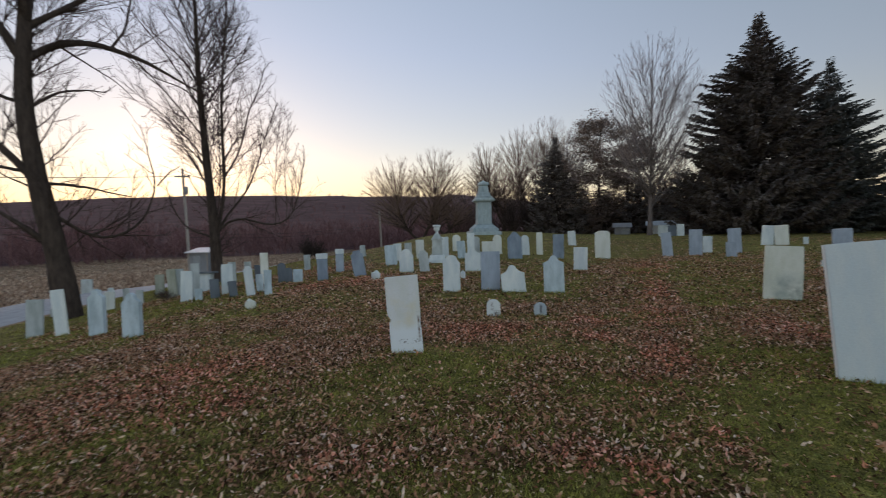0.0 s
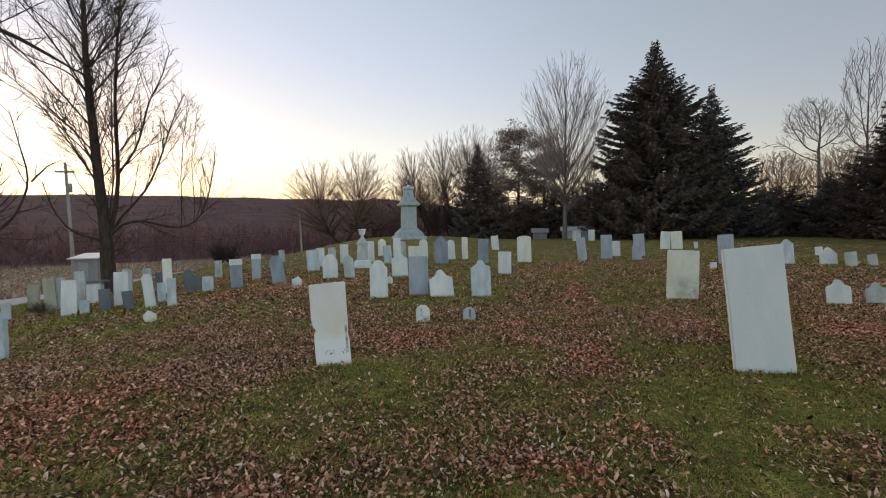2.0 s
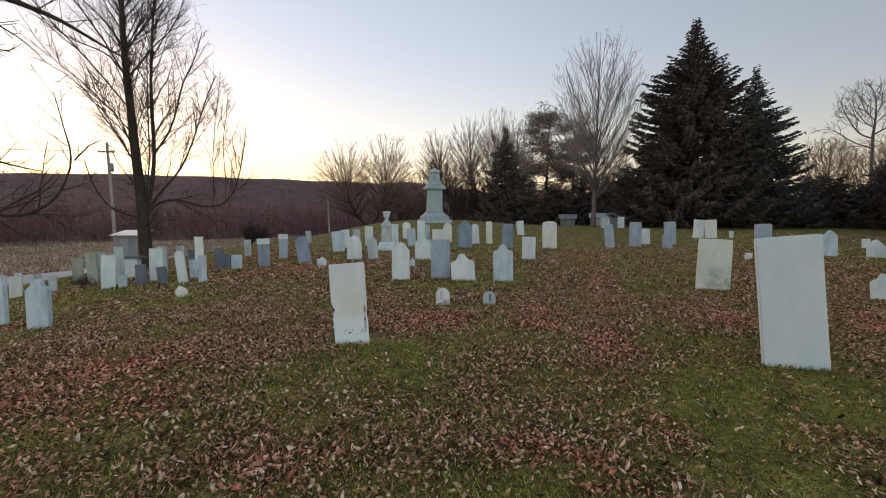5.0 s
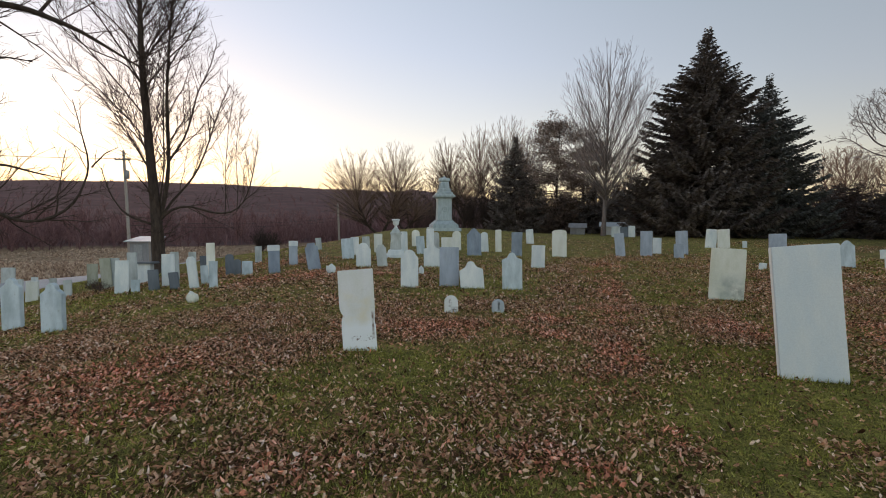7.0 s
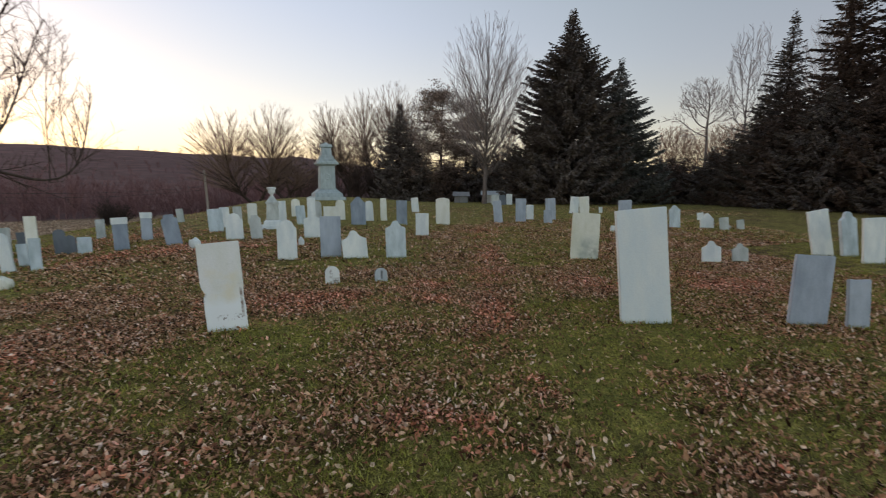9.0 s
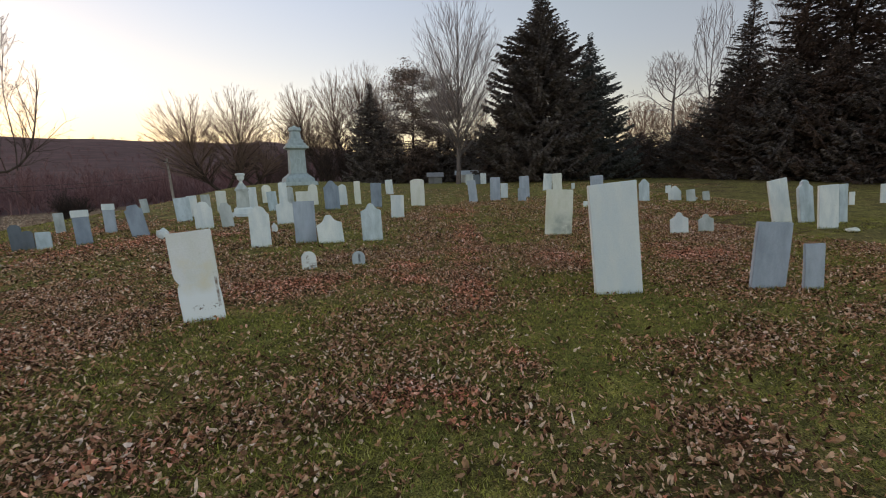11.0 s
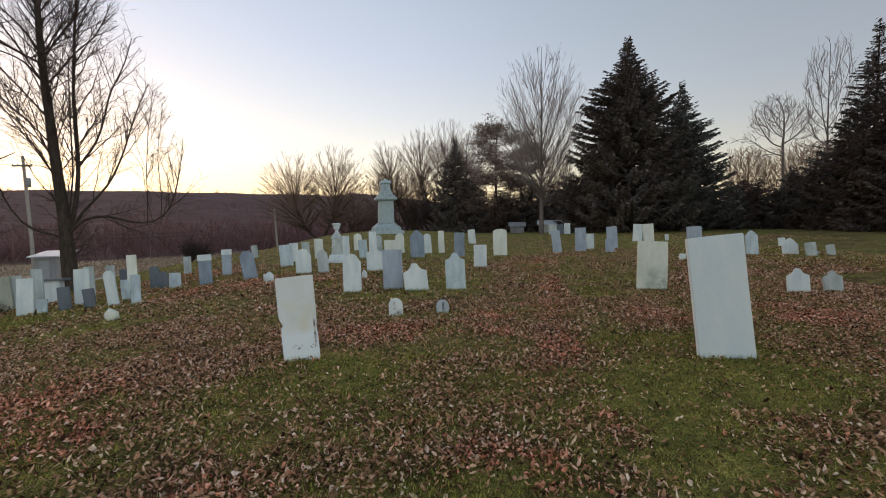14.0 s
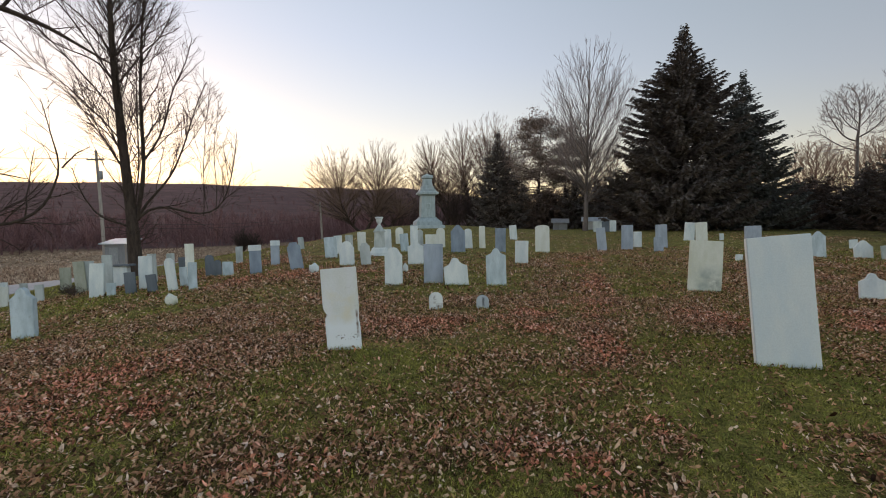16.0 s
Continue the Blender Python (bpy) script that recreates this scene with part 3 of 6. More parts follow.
def old_maple():
    """The big roadside maple with a long limb reaching over and a drooping low limb."""
    rng = np.random.default_rng(11)
    trunk = flare(limb(rng, [(0.20, 0, -0.3), (0.14, 0, 0.6), (0.06, 0, 1.37), (-0.03, 0, 2.44), (-0.23, 0, 3.66), (-0.38, 0, 4.98), (-0.5, 0, 6.26), (-0.54, 0, 7.42), (-0.45, 0, 8.48), (-0.37, 0, 9.5), (-0.28, 0.1, 10.6), (-0.2, 0.2, 13), (-0.4, 0, 16)], 0.35, 0.10, 30, 0.006), 0.2)
    arms = [
        limb(rng, [(-0.5, 0, 8.3), (-0.25, 0, 8.55), (0.06, 0, 8.86), (0.43, 0, 9.11), (1.2, -0.1, 9.31), (1.8, -0.1, 9.21), (2.66, -0.2, 9.03), (3.45, -0.3, 8.6), (4.05, -0.3, 8.3), (4.6, -0.3, 8.1)], 0.13, 0.025, 18, 0.01),
        limb(rng, [(1.75, -0.1, 9.22), (2.15, -0.1, 9.88), (2.35, 0, 10.6), (2.46, 0, 11.2), (2.6, 0, 12.4)], 0.05, 0.015),
        limb(rng, [(0.42, 0, 9.0), (0.97, 0.1, 8.7), (1.55, 0.2, 8.39), (2.06, 0.2, 8.05), (2.5, 0.2, 7.6)], 0.035, 0.01),
        limb(rng, [(-0.2, 0, 3.67), (0.39, 0.1, 3.17), (0.85, 0.2, 2.75), (1.25, 0.3, 2.63), (1.9, 0.4, 2.81), (2.42, 0.4, 3.16), (2.74, 0.4, 3.89), (2.96, 0.4, 4.66), (2.76, 0.4, 5.48), (2.54, 0.4, 6.81)], 0.065, 0.010, 20, 0.01),
        limb(rng, [(2.96, 0.4, 4.6), (3.3, 0.4, 5.1), (3.7, 0.4, 5.4)], 0.03, 0.01),
        limb(rng, [(-0.45, 0, 4.7), (-0.64, 0, 4.9), (-0.91, 0, 5.35), (-1.3, 0, 5.9), (-2.5, 0.3, 7.2), (-3.6, 0.3, 9.5)], 0.12, 0.03),
        limb(rng, [(-0.4, 0, 4.85), (-0.93, 0, 4.98), (-1.4, 0.1, 5.1), (-2.4, 0.2, 5.4)], 0.06, 0.02),
        limb(rng, [(-0.1, 0, 2.5), (-0.49, 0, 2.88), (-0.86, 0, 3.25), (-1.25, 0.1, 3.6), (-2.2, 0.2, 4.2)], 0.10, 0.02),
        limb(rng, [(-0.5, 0, 6.8), (-0.26, 0, 7.0), (0.06, 0, 7.36), (0.39, 0, 7.6), (1.02, 0.1, 7.84), (1.5, 0.1, 7.8)], 0.06, 0.015),
        limb(rng, [(-0.3, 0, 4.5), (0.1, 0, 4.52), (0.55, -0.1, 4.46), (1.04, -0.1, 4.38), (1.54, -0.1, 4.18), (2.1, -0.1, 4.1)], 0.06, 0.012),
        limb(rng, [(-0.4, 0, 9.3), (-0.16, 0, 9.59), (0.21, 0, 9.93), (0.88, 0.2, 10.5), (1.9, 0.6, 12.0), (2.7, 0.8, 14.4)], 0.11, 0.02),
        limb(rng, [(-0.5, 0, 8.3), (-0.82, 0, 9.06), (-1.1, 0, 9.6), (-2.0, 0.2, 12.5), (-2.4, 0.2, 14.5)], 0.13, 0.02),
        limb(rng, [(-0.3, 0, 9.5), (-0.5, -1.0, 11), (-0.4, -2.0, 13)], 0.11, 0.02),
        limb(rng, [(-0.5, 0, 7.0), (-1.3, 0.2, 7.3), (-2.4, 0.2, 7.6)], 0.06, 0.02),
    ]
    limbs = [trunk] + arms
    l1 = sprout(rng, limbs, 3.2, 0.36, 46, 0.18, 0.09, 7, 0.017, 0.12, 2.6)
    l2 = sprout(rng, l1, 4.2, 0.5, 42, 0.15, 0.10, 4, 0.010, 0.12, 1.4)
    l3 = sprout(rng, l2, 4.4, 0.6, 40, 0.12, 0.12, 2, 0.007, 0.15, 0.8)
    az = -42.2
    limbs, tw = turned(limbs, az), turned(l1 + l2 + l3, az)
    tree_object("maple_tree", -12.67, 13.98, limbs, tw, M_TWIG, "old leafless maple with thick dark trunk by the lane")


def forked_tree():
    """The leafless tree among the stones: forked low, one stem leaning, limbs turning up at their ends."""
    rng = np.random.default_rng(23)
    trunk = flare(limb(rng, [(0, 0, -0.3), (-0.03, 0, 0.8), (-0.05, 0, 1.4), (-0.07, 0, 2.64), (-0.14, 0, 3.64), (-0.23, 0, 5.59), (-0.31, 0, 7.2), (-0.36, 0, 8.56), (-0.33, 0, 10.3), (-0.36, 0, 12.2), (-0.45, 0, 13.6)], 0.215, 0.03, 30, 0.006), 0.3)
    arms = [
        limb(rng, [(-0.02, 0, 1.8), (0.14, 0.1, 2.5), (0.34, 0.1, 3.5), (0.42, 0.1, 4.42), (0.36, 0.1, 5.9), (0.41, 0.2, 7.5), (0.51, 0.2, 9.1), (0.66, 0.3, 10.6), (0.8, 0.3, 12)], 0.082, 0.02, 18, 0.01),
        limb(rng, [(0.05, 0, 2.1), (0.31, -0.1, 2.65), (0.8, -0.1, 3.2), (1.23, -0.2, 3.71), (1.54, -0.2, 4.38), (1.86, -0.2, 5.32), (2.25, -0.2, 6.67), (2.63, -0.2, 7.6)], 0.051, 0.012, 16, 0.012),
        limb(rng, [(0.0, 0, 2.0), (0.31, -0.1, 2.53), (0.98, -0.2, 2.73), (1.66, -0.2, 2.42), (2.38, -0.2, 2.27), (2.89, -0.2, 2.57), (3.23, -0.2, 3.27), (3.51, -0.2, 4.66), (3.6, -0.2, 5.4)], 0.058, 0.012, 18, 0.01),
        limb(rng, [(2.3, -0.2, 2.3), (2.37, -0.2, 2.9), (2.38, -0.2, 4.84), (2.48, -0.2, 6.17), (2.69, -0.2, 7.4)], 0.019, 0.008),
        limb(rng, [(2.75, -0.2, 2.45), (2.83, -0.2, 3.1), (2.82, -0.2, 5.28), (3.04, -0.2, 6.5), (3.1, -0.2, 7.0)], 0.018, 0.008),
        limb(rng, [(2.5, -0.2, 2.35), (2.3, -0.3, 3.2), (2.2, -0.3, 4.4)], 0.012, 0.008),
        limb(rng, [(0.42, 0.1, 4.4), (0.94, 0.1, 5.22), (1.24, 0, 6.15), (1.38, 0, 7.05), (1.9, -0.1, 8.1), (2.2, -0.1, 9.2)], 0.041, 0.012, 16, 0.012),
        limb(rng, [(-0.05, 0, 1.8), (-0.14, 0, 1.95), (-0.56, 0.1, 2.08), (-1.05, 0.1, 2.32), (-1.38, 0.1, 2.85), (-1.56, 0.1, 3.32), (-1.7, 0.1, 4.0)], 0.044, 0.012),
        limb(rng, [(-0.33, 0, 8.0), (-0.73, 0, 8.83), (-1.19, 0.1, 9.41), (-1.64, 0.2, 9.74), (-2.2, 0.2, 10.4)], 0.037, 0.012),
        limb(rng, [(-0.31, 0, 7.1), (-0.67, 0, 7.68), (-1.15, 0.1, 7.93), (-1.71, 0.2, 8.05), (-2.3, 0.3, 8.5)], 0.034, 0.012),
        limb(rng, [(-0.16, 0, 4.6), (-0.55, 0.1, 5.19), (-1.03, 0.2, 5.74), (-1.4, 0.2, 6.15), (-1.8, 0.2, 6.9)], 0.024, 0.01),
        limb(rng, [(-0.09, 0, 3.5), (-0.47, -0.1, 4.6), (-0.85, -0.2, 5.28), (-1.12, -0.3, 6.08), (-1.4, -0.3, 7.2)], 0.024, 0.01),
        limb(rng, [(-0.33, 0, 8.0), (0.07, 0.2, 8.65), (0.52, 0.3, 9.47), (1.08, 0.4, 10.33), (1.5, 0.5, 11.4)], 0.034, 0.012),
        limb(rng, [(-0.28, 0, 7.1), (0.15, -0.2, 7.71), (0.59, -0.3, 8.4), (1.16, -0.4, 9.01), (1.52, -0.5, 10.1)], 0.034, 0.012),
        limb(rng, [(-0.30, 0, 7.0), (-0.9, 0.1, 8.3), (-1.7, 0.1, 9.5), (-2.5, 0.2, 10.5), (-3.0, 0.2, 11.4)], 0.034, 0.010),
        limb(rng, [(-0.25, 0, 5.9), (-0.9, -0.1, 6.9), (-1.8, -0.2, 8.0), (-2.7, -0.2, 9.0), (-3.3, -0.3, 10.0)], 0.032, 0.010),
        limb(rng, [(-0.20, 0, 5.0), (-0.8, 0.2, 5.9), (-1.6, 0.3, 6.8), (-2.4, 0.4, 7.5), (-2.9, 0.4, 8.4)], 0.028, 0.009),
        limb(rng, [(-0.36, 0, 9.2), (-0.8, 0.2, 10.4), (-1.3, 0.3, 12)], 0.034, 0.012),
        limb(rng, [(-0.34, 0, 9.6), (0.1, -0.2, 10.8), (0.4, -0.3, 12.3)], 0.034, 0.012),
        limb(rng, [(-0.15, 0, 3.7), (-0.2, 0.9, 5.0), (-0.3, 1.5, 6.8), (-0.2, 1.8, 8.6)], 0.034, 0.012),
        limb(rng, [(0.05, 0, 2.6), (0.2, -0.8, 4.0), (0.2, -1.3, 5.8), (0.3, -1.5, 7.6)], 0.031, 0.012),
    ]
    limbs = [trunk] + arms
    high = [(p[len(p) // 2:], r[len(p) // 2:]) for p, r in limbs]
    l1 = sprout(rng, limbs, 3.0, 0.36, 40, 0.20, 0.08, 8, 0.013, 0.15, 2.8) + sprout(rng, high, 3.4, 0.6, 38, 0.22, 0.08, 8, 0.013, 0.0, 2.6)
    l1 += sprout(rng, [(trunk[0][3:10], trunk[1][3:10])], 9.0, 0.5, 72, 0.10, 0.22, 7, 0.015, 0.0, 1.5)
    l2 = sprout(rng, l1, 4.4, 0.50, 42, 0.16, 0.09, 4, 0.0085, 0.10, 1.4)
    l3 = sprout(rng, l2, 5.0, 0.6, 42, 0.12, 0.10, 2, 0.0062, 0.15, 0.75)
    az = -27.9
    limbs, tw = turned(limbs, az), turned(l1 + l2 + l3, az)
    tree_object("forked_tree", -9.35, 17.68, limbs, tw, M_TWIG, "leafless forked tree with many upswept branches among the gravestones")


def vase_tree(x, y, height, spread, seed, twig_mat, label, clear=0.22, rad=0.010, dens=1.0, name="bare_tree", z=None):
    """A leafless tree whose branches all rise steeply into a fan."""
    rng = np.random.default_rng(seed)
    limbs = [flare(limb(rng, [(0, 0, -0.3), (0.05, 0, height * 0.2), (0, 0.1, height * 0.5), (0.1, 0, height * 0.75), (0, 0, height * 0.88)], height * 0.016, 0.02, 16, 0.01))]
    for k in range(int(15 * dens)):
        h = height * rng.uniform(clear, 0.62)
        a = rng.uniform(0, 6.283)
        top = min(height * 0.95, h + height * rng.uniform(0.33, 0.5))
        out = spread * rng.uniform(0.45, 1.0) * min(1.0, 1.5 * (1 - h / height))
        top = max(h + 1.0, top - 0.26 * height * (out / spread) ** 2 * rng.uniform(0.6, 1.0))
        ca, sa = math.cos(a), math.sin(a)
        limbs.append(limb(rng, [(0, 0, h), (ca * out * 0.45, sa * out * 0.45, h + (top - h) * 0.3), (ca * out * 0.8, sa * out * 0.8, h + (top - h) * 0.65), (ca * out, sa * out, top)], height * 0.0038, 0.012, 10, 0.02))
    l1 = sprout(rng, limbs, 1.6 * dens, 0.40, 30, 0.2, 0.14, 6, rad * 1.4, 0.12, 3.8)
    l2 = sprout(rng, l1, 2.0 * dens, 0.5, 30, 0.18, 0.18, 3, rad, 0.12, 1.8)
    l3 = sprout(rng, l2, 1.8 * dens, 0.6, 32, 0.12, 0.2, 2, rad * 0.8, 0.15, 1.0)
    return tree_object(name, x, y, limbs, l1 + l2 + l3, twig_mat, label, 6, z)


def fan_tree(x, y, mid, wide, tall, seed, twig_mat, label, rad=0.0088, count=112):
    """A leafless ash: many straight branches climb from the stem at a steep slant and end on an egg-shaped crown."""
    rng = np.random.default_rng(seed)
    within = lambda branches, k: [(p, r) for p, r in branches if (p[-1][0] ** 2 + p[-1][1] ** 2) / wide ** 2 + ((p[-1][2] - mid) / tall) ** 2 < k]
    top = mid + tall
    stem = flare(limb(rng, [(0, 0, -0.3), (0.05, 0, 1.5), (0.0, 0, 4), (0.08, 0, 8), (0.05, 0, top * 0.97)], 0.20, 0.02, 22, 0.006), 0.3)
    stem = (stem[0], stem[1] * np.interp(np.linspace(0, 1, 22), [0, 0.18, 0.4, 1], [1, 0.85, 0.5, 0.5]))
    limbs = [stem]
    for k in range(count):
        u = (k + 0.5) / count
        v = -0.62 + 1.59 * u
        deep = rng.uniform(0.90, 1.0) if k % 3 else rng.uniform(0.45, 0.8)
        zt, rt = mid + tall * 0.96 * v * (0.6 + 0.4 * deep), wide * 0.96 * math.sqrt(1 - v * v) * deep
        slant = radians(rng.uniform(18, 24) + 20 * (1 - u))
        z0 = min(max(zt - rt / math.tan(slant), 1.4 + 2.5 * rng.random()), top * 0.80)
        zt = max(zt, z0 + 0.35 * rt)
        a = k * 2.39996 + rng.uniform(-0.3, 0.3)
        ca, sa = math.cos(a) * rt, math.sin(a) * rt
        limbs.append(limb(rng, [(0.04, 0, z0), (ca * 0.36, sa * 0.36, z0 + (zt - z0) * 0.28), (ca * 0.70, sa * 0.70, z0 + (zt - z0) * 0.62), (ca, sa, zt)], 0.020 + 0.035 * (1 - u) * deep, 0.009, 9, 0.010))
    l1 = within(sprout(rng, limbs[1:], 3.0, 0.36, 25, 0.10, 0.05, 5, rad * 1.1, 0.38, 2.8), 1.06)
    l2 = within(sprout(rng, l1, 3.4, 0.5, 27, 0.08, 0.06, 3, rad * 0.9, 0.2, 1.4), 1.10)
    l3 = within(sprout(rng, l2, 2.4, 0.6, 28, 0.06, 0.06, 2, rad * 0.75, 0.15, 0.8), 1.13)
    return tree_object("ash_tree", x, y, limbs, l1 + l2 + l3, twig_mat, label, 6, None, M_GREY_BARK)


def domed_tree(x, y, domes, stem, girth, seed, twig_mat, label, rad=0.015, count=60, name="apple_tree"):
    """A leafless tree whose low limbs each fork into a dome of straight rising branches; a dome is its fork (x, z), centre (x, z) and half sizes."""
    rng = np.random.default_rng(seed)
    limbs = [flare(limb(rng, [(0, 0, -0.3), (0.06, 0, stem * 0.5), (0.0, 0, stem)], girth, girth * 0.7, 9, 0.02), 0.3)]
    twigs = []
    for fx, fz, cx, cz, rx, rz in domes:
        core = limb(rng, [(0, 0, stem * 0.9), (fx * 0.55, 0.15, stem + (fz - stem) * 0.4), (fx, 0, fz), (cx * 0.7 + fx * 0.3, 0.1, (fz + cz) / 2), (cx, 0, cz + rz * 0.35)], girth * 0.6, 0.02, 16, 0.025)
        limbs.append(core)
        arms = []
        for k in range(count):
            u = (k + 0.5) / count
            v = -0.55 + 1.53 * u
            deep = rng.uniform(0.88, 1.04) if k % 3 else rng.uniform(0.5, 0.85)
            a = k * 2.39996 + rng.uniform(-0.3, 0.3)
            flat = math.sqrt(1 - v * v) * deep
            end = np.array([cx + rx * flat * math.cos(a), rx * flat * math.sin(a), cz + rz * v * deep])
            o = core[0][int(np.clip(4 + 8.5 * u + rng.uniform(-2, 1.5), 3, 14))]
            way = end - o
            arms.append(limb(rng, [tuple(o), tuple(o + way * np.array([0.34, 0.34, 0.35])), tuple(o + way * np.array([0.69, 0.69, 0.70])), tuple(end)], rad * (1.5 + 1.6 * (1 - u)), rad * 0.8, 9, 0.016))
        inside_dome = lambda branches: [b_ for b_ in branches if ((b_[0][-1][0] - cx) ** 2 + b_[0][-1][1] ** 2) / rx ** 2 + ((b_[0][-1][2] - cz) / rz) ** 2 < 1.15]
        l1 = inside_dome(sprout(rng, arms, 2.0, 0.42, 26, 0.10, 0.06, 5, rad * 0.95, 0.2, 2.2))
        l2 = inside_dome(sprout(rng, l1, 2.6, 0.5, 28, 0.10, 0.07, 3, rad * 0.8, 0.15, 1.1))
        limbs += arms[:count // 3]
        twigs += arms[count // 3:] + l1 + l2
    az = math.degrees(math.atan2(x, y))
    return tree_object(name, x, y, turned(limbs, az), turned(twigs, az), twig_mat, label, 6, None, M_BARK)


def colonise(rng, lobes, count, trunk, step, kill, lift, wander):
    """A branching skeleton that grows from a trunk into the air of a crown made of ellipsoids. Returns nodes and each one's parent."""
    pts = []
    share = np.array([rx * ry * rz for _, _, _, rx, ry, rz in lobes])
    for (cx, cy, cz, rx, ry, rz), k in zip(lobes, np.maximum(20, count * share / share.sum()).astype(int)):
        d = rng.normal(0, 1, (k, 3))
        d /= np.linalg.norm(d, axis=1, keepdims=True)
        pts.append(np.array([cx, cy, cz]) + d * (rng.random((k, 1)) ** 0.40) * np.array([rx, ry, rz]))
    free = np.concatenate(pts)
    nodes, up = [np.array(p, float) for p in trunk], [max(0, i - 1) for i in range(len(trunk))]
    near = np.full(len(free), 1e9)
    who = np.zeros(len(free), int)
    fresh = list(range(len(nodes)))
    for _ in range(160):
        for i in fresh:
            d = np.linalg.norm(free - nodes[i], axis=1)
            better = d < near
            near[better], who[better] = d[better], i
        keep = near > kill
        free, near, who = free[keep], near[keep], who[keep]
        if not len(free):
            break
        fresh, at_ = [], np.array(nodes)
        v = free - at_[who]
        v /= np.linalg.norm(v, axis=1, keepdims=True)
        pull = np.zeros((len(nodes), 3))
        np.add.at(pull, who, v)
        for i in np.unique(who):
            g = pull[i] / (np.linalg.norm(pull[i]) + 1e-9)
            back = nodes[i] - nodes[up[i]]
            back = back / (np.linalg.norm(back) + 1e-9)
            g = g + 0.55 * back + np.array([0, 0, lift]) + rng.normal(0, wander, 3)
            q = nodes[i] + g / np.linalg.norm(g) * step
            if np.min(np.linalg.norm(at_ - q, axis=1)) > 0.35 * step:
                fresh.append(len(nodes))
                nodes.append(q)
                up.append(int(i))
        if not fresh:
            break
    return np.array(nodes), np.array(up)


def skeleton_branches(nodes, up, tip, power, first):
    """Tapered polylines from a skeleton; a branch's girth follows from the twigs that it carries."""
    n_ = len(nodes)
    load = np.zeros(n_)
    kids = [[] for _ in range(n_)]
    for i in range(1, n_):
        kids[up[i]].append(i)
    for i in range(n_ - 1, -1, -1):
        load[i] = sum(load[k] for k in kids[i]) if kids[i] else tip ** power
    rad = load ** (1 / power)
    out, stack = [], [(0, None)]
    while stack:
        i, origin = stack.pop()
        chain = ([origin] if origin is not None else []) + [i]
        while kids[i]:
            order = sorted(kids[i], key=lambda k: -load[k])
            stack += [(k, i) for k in order[1:]]
            i = order[0]
            chain.append(i)
        p = nodes[chain].copy()
        if len(p) > 4:
            for _ in range(3):
                p[1:-1] = 0.25 * p[:-2] + 0.5 * p[1:-1] + 0.25 * p[2:]
        r = rad[chain].copy()
        if origin is not None:
            r[0] = r[1]
        out.append((p, r))
    thick = [b_ for b_ in out if b_[1][0] > first]
    return thick, [b_ for b_ in out if b_[1][0] <= first]


def grown_tree(x, y, lobes, stem, seed, twig_mat, label, count=900, step=0.45, kill=0.8, tip=0.012, power=2.3, lift=0.12, wander=0.10, fine=1.0, name="apple_tree", z=None, bark=None, steep=34):
    """A leafless tree whose limbs divide again and again to fill a crown; x of lobes and stem runs across the line of sight."""
    rng = np.random.default_rng(seed)
    trunk = curve_path(stem, max(3, int(sum(math.dist(a, c_) for a, c_ in zip(stem, stem[1:])) / step)), None)
    nodes, up = colonise(rng, lobes, count, trunk, step, kill, lift, wander)
    thick, thin = skeleton_branches(nodes, up, tip, power, tip * 3.2)
    thick[0] = flare(thick[0], 0.25)
    l1 = sprout(rng, [b_ for b_ in thin if len(b_[0]) > 2] + thick[1:], 1.6 * fine, 0.5, steep, 0.10, 0.06, 4, tip * 0.9, 0.25, step * 3.2, step * 0.9)
    l2 = sprout(rng, l1, 2.0 * fine, 0.6, steep * 0.9, 0.08, 0.06, 2, tip * 0.75, 0.2, step * 1.8, step * 0.6)
    az = math.degrees(math.atan2(x, y))
    return tree_object(name, x, y, turned(thick, az), turned(thin + l1 + l2, az), twig_mat, label, 6, z, bark or twig_mat)


def sprays(o, d, ln, wd, droop):
    """Tapering sprigs of needles, each rolled at its own angle about its axis."""
    side = np.cross(d, np.array([0, 0, 1.0]))
    side /= np.linalg.norm(side, axis=1, keepdims=True) + 1e-9
    nrm = np.cross(side, d)
    roll = (np.arange(len(o)) * 2.39996 + o[:, 0] * 7.0)[:, None]
    w = (side * np.cos(roll) + nrm * np.sin(roll) * 0.8) * wd[:, None]
    tip = o + d * ln[:, None]
    tip[:, 2] -= droop
    mid = o + d * (ln * 0.45)[:, None]
    return np.stack([o, mid + w, tip, mid - w], 1).reshape(-1, 3)


